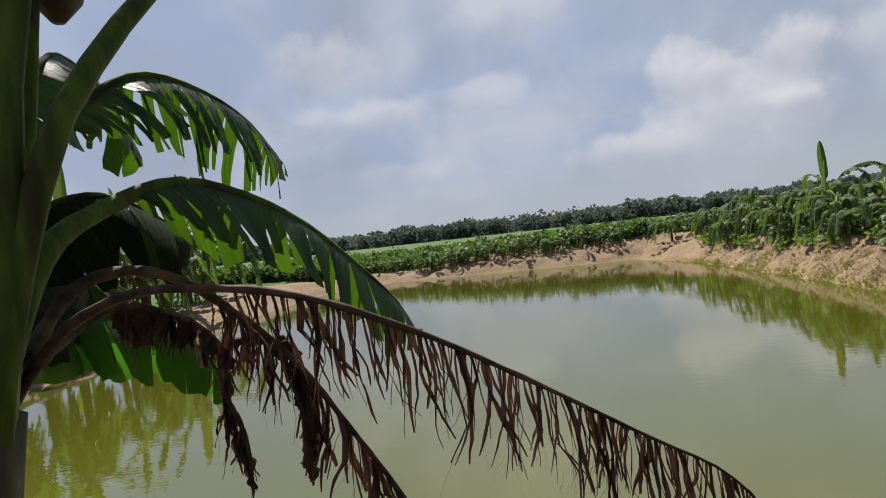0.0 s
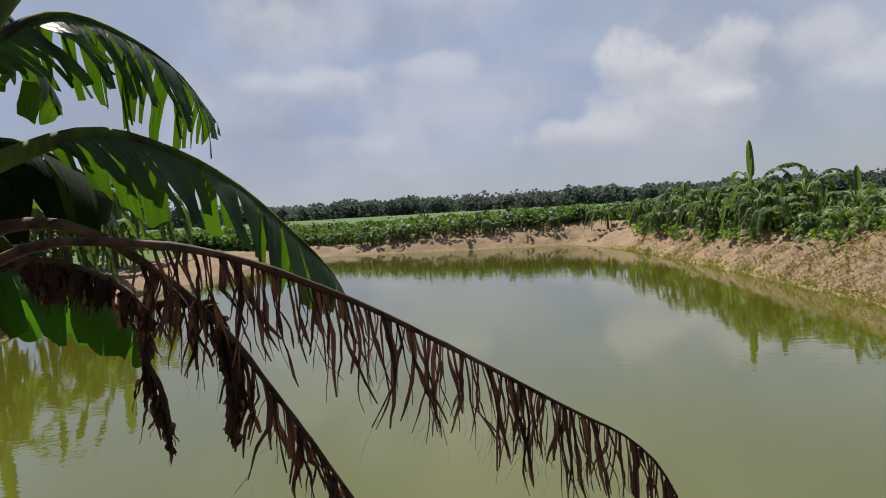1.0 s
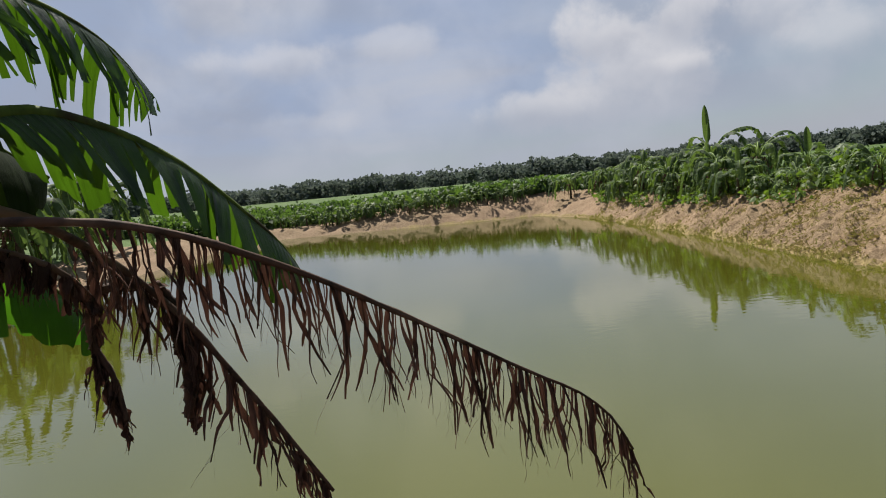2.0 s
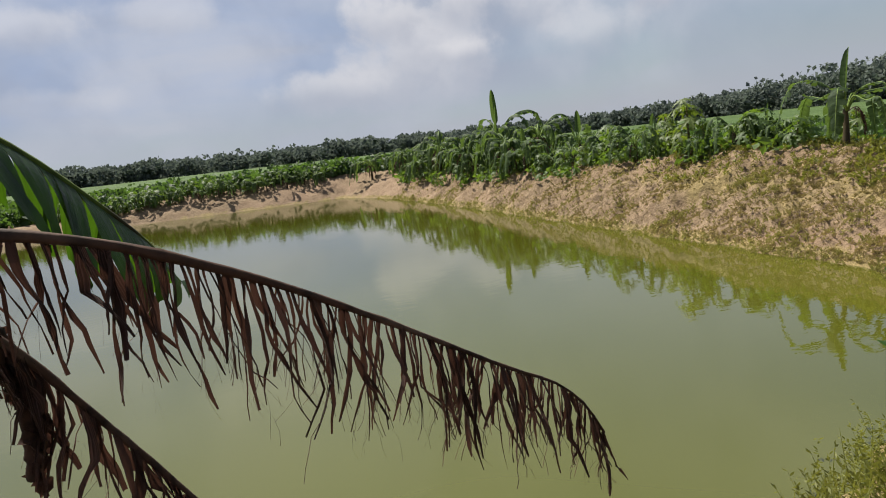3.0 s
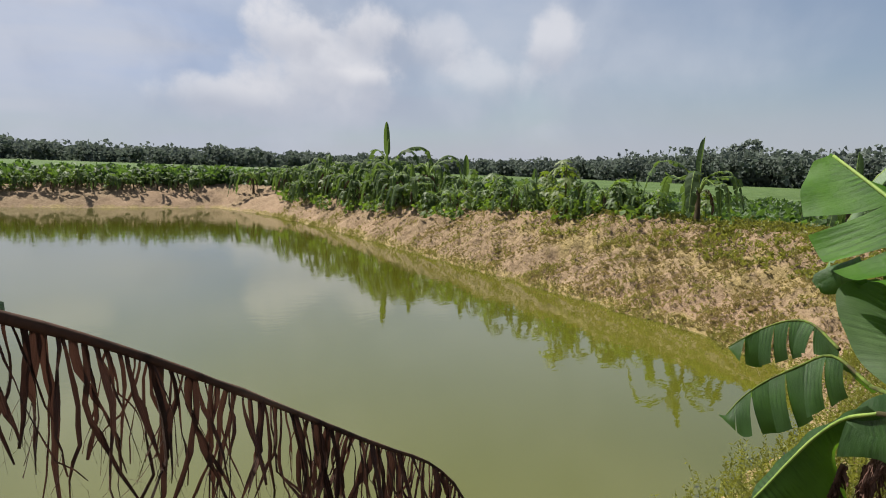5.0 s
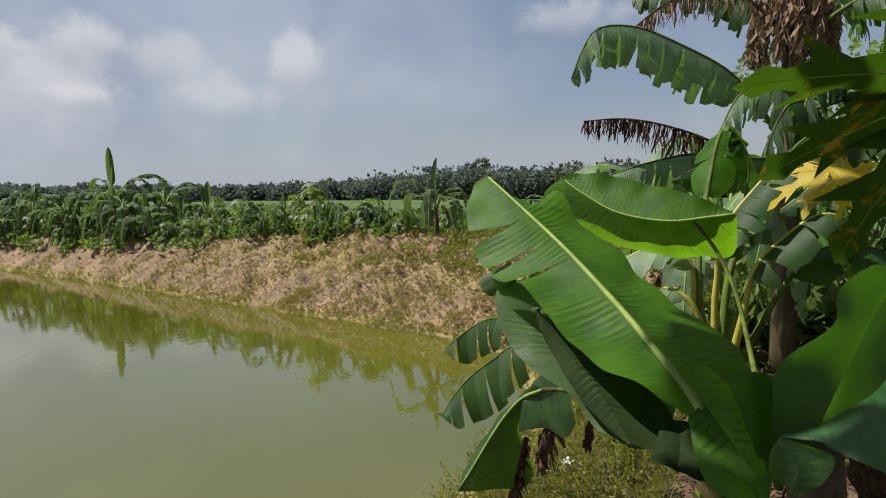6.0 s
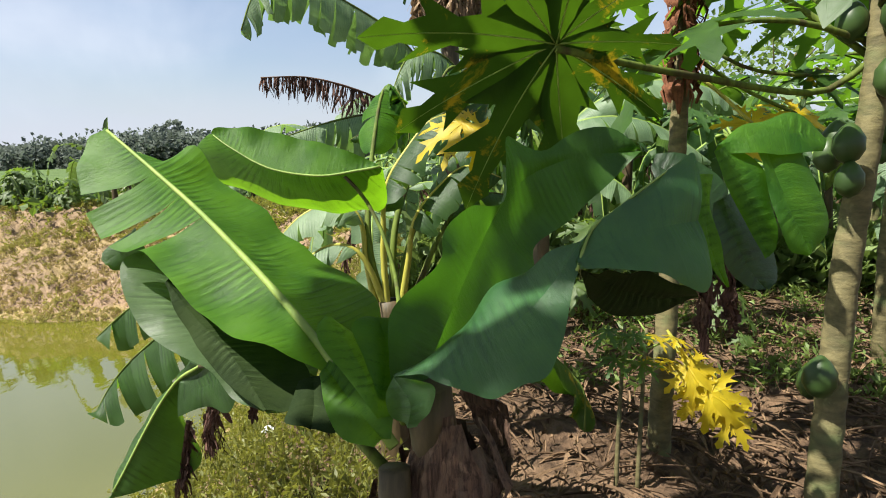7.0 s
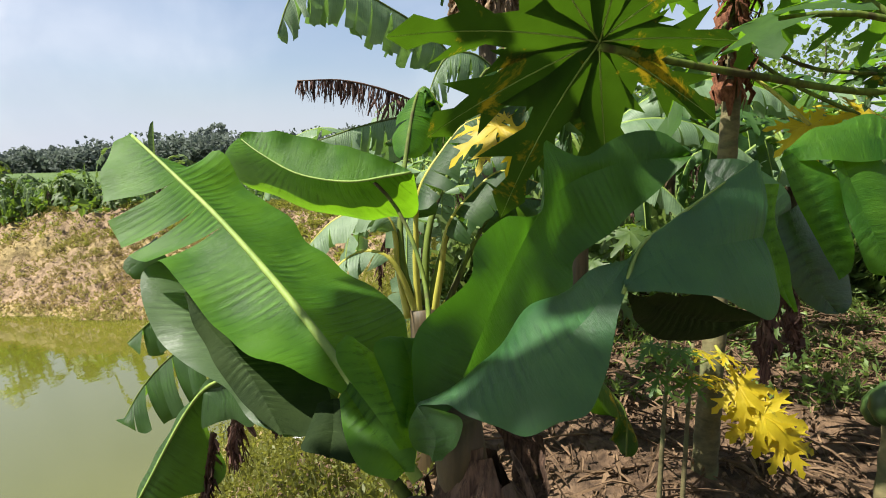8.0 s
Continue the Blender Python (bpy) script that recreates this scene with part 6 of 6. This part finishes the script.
        palmate(g, Vector(p) - base, nrm, fw, s, 7, 260, 0.4, 95 + k)
        leaf = link("papaya_leaf", g, mat, root, "yellow papaya leaf caught among the stalks")
    # the tall banana with a skirt of dead leaves
    base = Vector((5.9, 0.5, z_at(5.9, 0.5)))
    root = thing("banana_plant", "tall banana plant wearing a skirt of dead leaves", "banana plant", base, "bananas in the grove")
    stem_of(root, [(0, 0, -0.1), (0.08, 0.02, 1.2), (0.38, 0.04, 3.5)], (0.11, 0.07), M_STEM, n=16, seed=9)
    for k, (pts, w) in enumerate((
            ([(6.270, 0.510, 3.210), (6.170, 0.740, 3.590), (5.930, 1.000, 3.910), (5.620, 1.370, 4.130), (5.350, 1.650, 4.240), (5.090, 1.890, 4.210), (4.960, 1.980, 4.030), (4.840, 2.030, 3.780)], 0.30),
            ([(6.270, 0.300, 3.160), (5.990, 0.440, 3.560), (5.770, 0.650, 3.730), (5.630, 0.880, 3.670), (5.510, 1.030, 3.330)], 0.24),
            ([(6.06, 0.55, 2.91), (5.86, 0.65, 2.85), (5.78, 0.83, 3.08), (5.51, 1.15, 3.19), (5.22, 1.49, 3.12), (5.04, 1.86, 2.99)], 0.26),
            ([(6.22, 0.53, 4.11), (6.04, 0.17, 4.35), (5.80, -0.31, 4.47), (5.56, -0.79, 4.35), (5.44, -1.15, 4.11)], 0.28),
            ([(6.22, 0.53, 4.11), (6.40, 1.01, 4.71), (6.52, 1.49, 4.95), (6.52, 1.97, 4.83)], 0.28),
            ([(6.16, 0.53, 3.51), (5.92, 0.05, 3.63), (5.68, -0.43, 3.51), (5.56, -0.91, 3.15)], 0.26),
            ([(6.070, 0.220, 3.050), (5.820, 0.330, 3.490), (5.600, 0.520, 3.570), (5.480, 0.660, 3.260), (5.400, 0.720, 2.870)], 0.22),
            ([(6.190, 0.070, 3.330), (5.930, 0.180, 3.710), (5.730, 0.340, 3.780), (5.630, 0.440, 3.480), (5.570, 0.460, 3.000)], 0.24),
            ([(6.030, 0.120, 3.180), (5.890, 0.030, 3.610), (5.840, -0.070, 3.630), (5.860, -0.170, 3.290), (5.840, -0.210, 2.860)], 0.24),
            ([(5.960, 0.180, 2.910), (5.600, 0.430, 3.110), (5.310, 0.730, 3.130), (5.000, 1.040, 3.080), (4.860, 1.260, 2.960)], 0.20),
            ([(6.050, 0.020, 2.860), (5.760, -0.010, 3.250), (5.560, 0.150, 3.320), (5.470, 0.250, 3.070), (5.420, 0.270, 2.740)], 0.20),
            ([(6.22, 0.53, 4.11), (6.76, 0.29, 4.59), (7.24, 0.05, 4.71), (7.72, -0.07, 4.47)], 0.26))):
        # the first three leaves have their sunlight put in as a paler colour
        blade(root, pts, w * 1.5, begin=0.25, droop=((45, 100), (50, 105)), tears=(18, 18), gap=0.6, seed=80 + k, off=base, mat=M_LEAF_PALE if k < 3 else M_LEAF_TORN, rib=M_PETIOLE, radius=(0.028, 0.005), sag=0.8, rows=5, step=0.03, spread=16, jag=0.3)
    dry_frond(root, [(6.10, 0.59, 3.15), (5.92, 0.65, 3.09), (5.78, 1.09, 3.30), (5.64, 1.37, 3.42), (5.50, 1.73, 3.51), (5.33, 2.08, 3.50)], 110, 0.22, 0.02, begin=0.2, radius=(0.02, 0.005), seed=88, off=base, mat=M_DRY)
    dry_frond(root, [(6.20, 0.58, 4.23), (5.92, 1.01, 4.59), (5.74, 1.43, 4.53), (5.62, 1.85, 4.23)], 80, 0.2, 0.02, begin=0.2, radius=(0.02, 0.005), seed=89, off=base, mat=M_DRY_PALE)
    for k in range(10):
        a = 2.0 + k * 0.45
        d = Vector((math.cos(a), math.sin(a), 0))
        p = Vector((6.30, 0.55, 4.62)) + d * 0.08
        dry_frond(root, [p, p + d * 0.16 - UP * 0.05, p + d * 0.24 - UP * 0.3, p + d * 0.22 - UP * 0.6], 34, 0.26, 0.06, begin=0.0, radius=(0.015, 0.004), seed=100 + k, off=base, mat=M_DRY_PALE)
    # a pale drooping leaf of the banana behind the trunk
    base = Vector((5.1, -0.2, z_at(5.1, -0.2)))
    root = thing("banana_plant", "banana plant with pale drooping leaves behind the papaya", "banana plant", base, "bananas in the grove")
    stem_of(root, [(0, 0, -0.1), (0.0, 0.0, 0.7), (0.0, -0.02, 1.35)], (0.09, 0.06), M_STEM, n=14, seed=18)
    for k, (pts, w, mat) in enumerate((
            ([(5.1, -0.22, 2.60), (5.0, -0.30, 2.95), (4.85, -0.50, 3.06), (4.87, -0.80, 3.07), (4.90, -1.11, 2.97), (4.90, -1.45, 2.72)], 0.24, M_LEAF_PALE),
            ([(5.1, -0.20, 2.60), (5.2, -0.50, 3.10), (5.2, -1.00, 3.35), (5.2, -1.50, 3.30), (5.2, -1.90, 3.05)], 0.26, M_LEAF_PALE),
            ([(5.1, -0.16, 2.60), (5.0, 0.05, 2.90), (4.85, 0.30, 2.95), (4.75, 0.55, 2.75)], 0.20, M_LEAF_TORN),
            ([(5.1, -0.20, 2.55), (4.9, -0.40, 2.70), (4.75, -0.70, 2.62), (4.70, -0.95, 2.35)], 0.20, M_LEAF_PALE))):
        blade(root, pts, w, begin=0.25, droop=((20, 80), (20, 75)), tears=(9, 9), gap=0.4, seed=170 + k, off=base, mat=mat, rib=M_RIB, radius=(0.02, 0.004), sag=0.6, rows=5, step=0.025, jag=0.25)
    # more of the grove
    rnd = random.Random(31)
    tall = banana_plant(3.4, 9, 41, (7.9, -3.0, z_at(7.9, -3.0)), "bananas in the grove", 5, False, 1.25, M_LEAF_TORN)
    mid = banana_plant(2.6, 8, 42, (6.6, 1.3, z_at(6.6, 1.3)), "bananas in the grove", 4, False, 1.1, M_LEAF_PALE)
    tree, _ = papaya_tree([(4.6, -2.6, 1.15), (4.65, -2.6, 2.0), (4.7, -2.65, 2.8), (4.75, -2.7, 3.4)], (0.06, 0.04), 12, 0.6, 10, 4, 0.4)
    for x, y, which, s in ((7.6, -0.6, tall, 1.0), (8.6, 1.2, mid, 1.1), (9.6, -2.0, tall, 1.1), (7.2, -3.6, mid, 1.2), (10.5, 0.4, tall, 0.95), (12.0, -3.5, tall, 1.15), (11.2, 2.0, mid, 0.95), (9.0, -6.5, tall, 1.1),
                           (6.3, -5.5, tree, 1.0), (8.4, -4.9, tree, 1.15), (7.0, -1.7, tree, 1.05), (12.5, 0.0, mid, 1.2), (11.0, -6.0, tall, 1.1), (5.2, -4.2, tree, 1.1), (14.5, -1.5, tall, 1.1), (13.5, -7, tall, 1.2)):
        copy_thing(which, on_ground(x, y, rnd.uniform(0, 360), s))
    for k in range(26):
        x, y = rnd.uniform(4.5, 13), rnd.uniform(-7, 1.8)
        copy_thing(SHRUBS[k % 3], on_ground(x, y, rnd.uniform(0, 360), rnd.uniform(0.35, 0.75)))


grove()


# ---- litter, undergrowth and a scrap on the ground ----
def litter():
    rnd = random.Random(17)
    g = Geo()
    n = 14000
    xs = np.array([1.3 + 7.5 * rnd.random() ** 1.3 for k in range(n)])
    ys = np.array([rnd.uniform(-5.5, 0.7) for k in range(n)])
    for x, y, z in zip(xs, ys, height(xs, ys)[0]):
        z += rnd.uniform(0.0, 0.03)
        a = rnd.uniform(0, 6.28)
        d, s = Vector((math.cos(a), math.sin(a), rnd.gauss(0, 0.15))), Vector((-math.sin(a), math.cos(a), rnd.gauss(0, 0.25)))
        ln, w = (rnd.uniform(0.12, 0.45), rnd.uniform(0.003, 0.012)) if rnd.random() < 0.38 else (rnd.uniform(0.02, 0.065), rnd.uniform(0.005, 0.018))
        p, up = Vector((x, y, z)), UP * rnd.uniform(0.0, 0.05)
        rows = []
        for t, q in ((0, 0.3), (0.3, 1.0), (0.65, 0.9), (1, 0.2)):
            m = p + d * ln * t + up * math.sin(t * 3)
            rows.append([m - s * w * q + UP * 0.01 * q, m, m + s * w * q + UP * 0.01 * q])
        g.grid(rows)
    tagged(link("leaf_litter", g, M_LITTER, smooth=False), "dry brown leaf litter strewn under the grove", "leaf litter", kind="stuff")
    spots = []
    for k in range(2200):
        x, y = rnd.uniform(3.8, 8.5), rnd.uniform(-6, 1.6)
        spots.append((x, y, z_at(x, y), rnd.uniform(0.5, 1.2)))
    weeds("undergrowth", spots, 0.16, 0.075, M_WEED_GREEN, "low green undergrowth between the trees", 7, per=9)
    spots = []
    for k in range(5200):
        x = 6.6 + 9 * rnd.random() ** 1.3
        y = rnd.uniform(-9, 1.0)
        spots.append((x, y, z_at(x, y), rnd.uniform(0.6, 1.2)))
    weeds("tall_grass", spots, 0.62, 0.30, M_GRASS, "tall pale green grass in the sun behind the grove", 9, per=9)
    # a crumpled white scrap among the weeds
    x, y = 4.15, 1.80
    g = Geo()
    rows = [[Vector((0.028 * i - 0.05, 0.024 * j - 0.04, 0.01 + 0.02 * rnd.random())) for i in range(5)] for j in range(4)]
    g.grid(rows)
    ob = link("plastic_scrap", g, M_SCRAP)
    ob.location = (x, y, z_at(x, y) + 0.16)
    tagged(ob, "crumpled white plastic scrap lying among the weeds", "scrap")


litter()
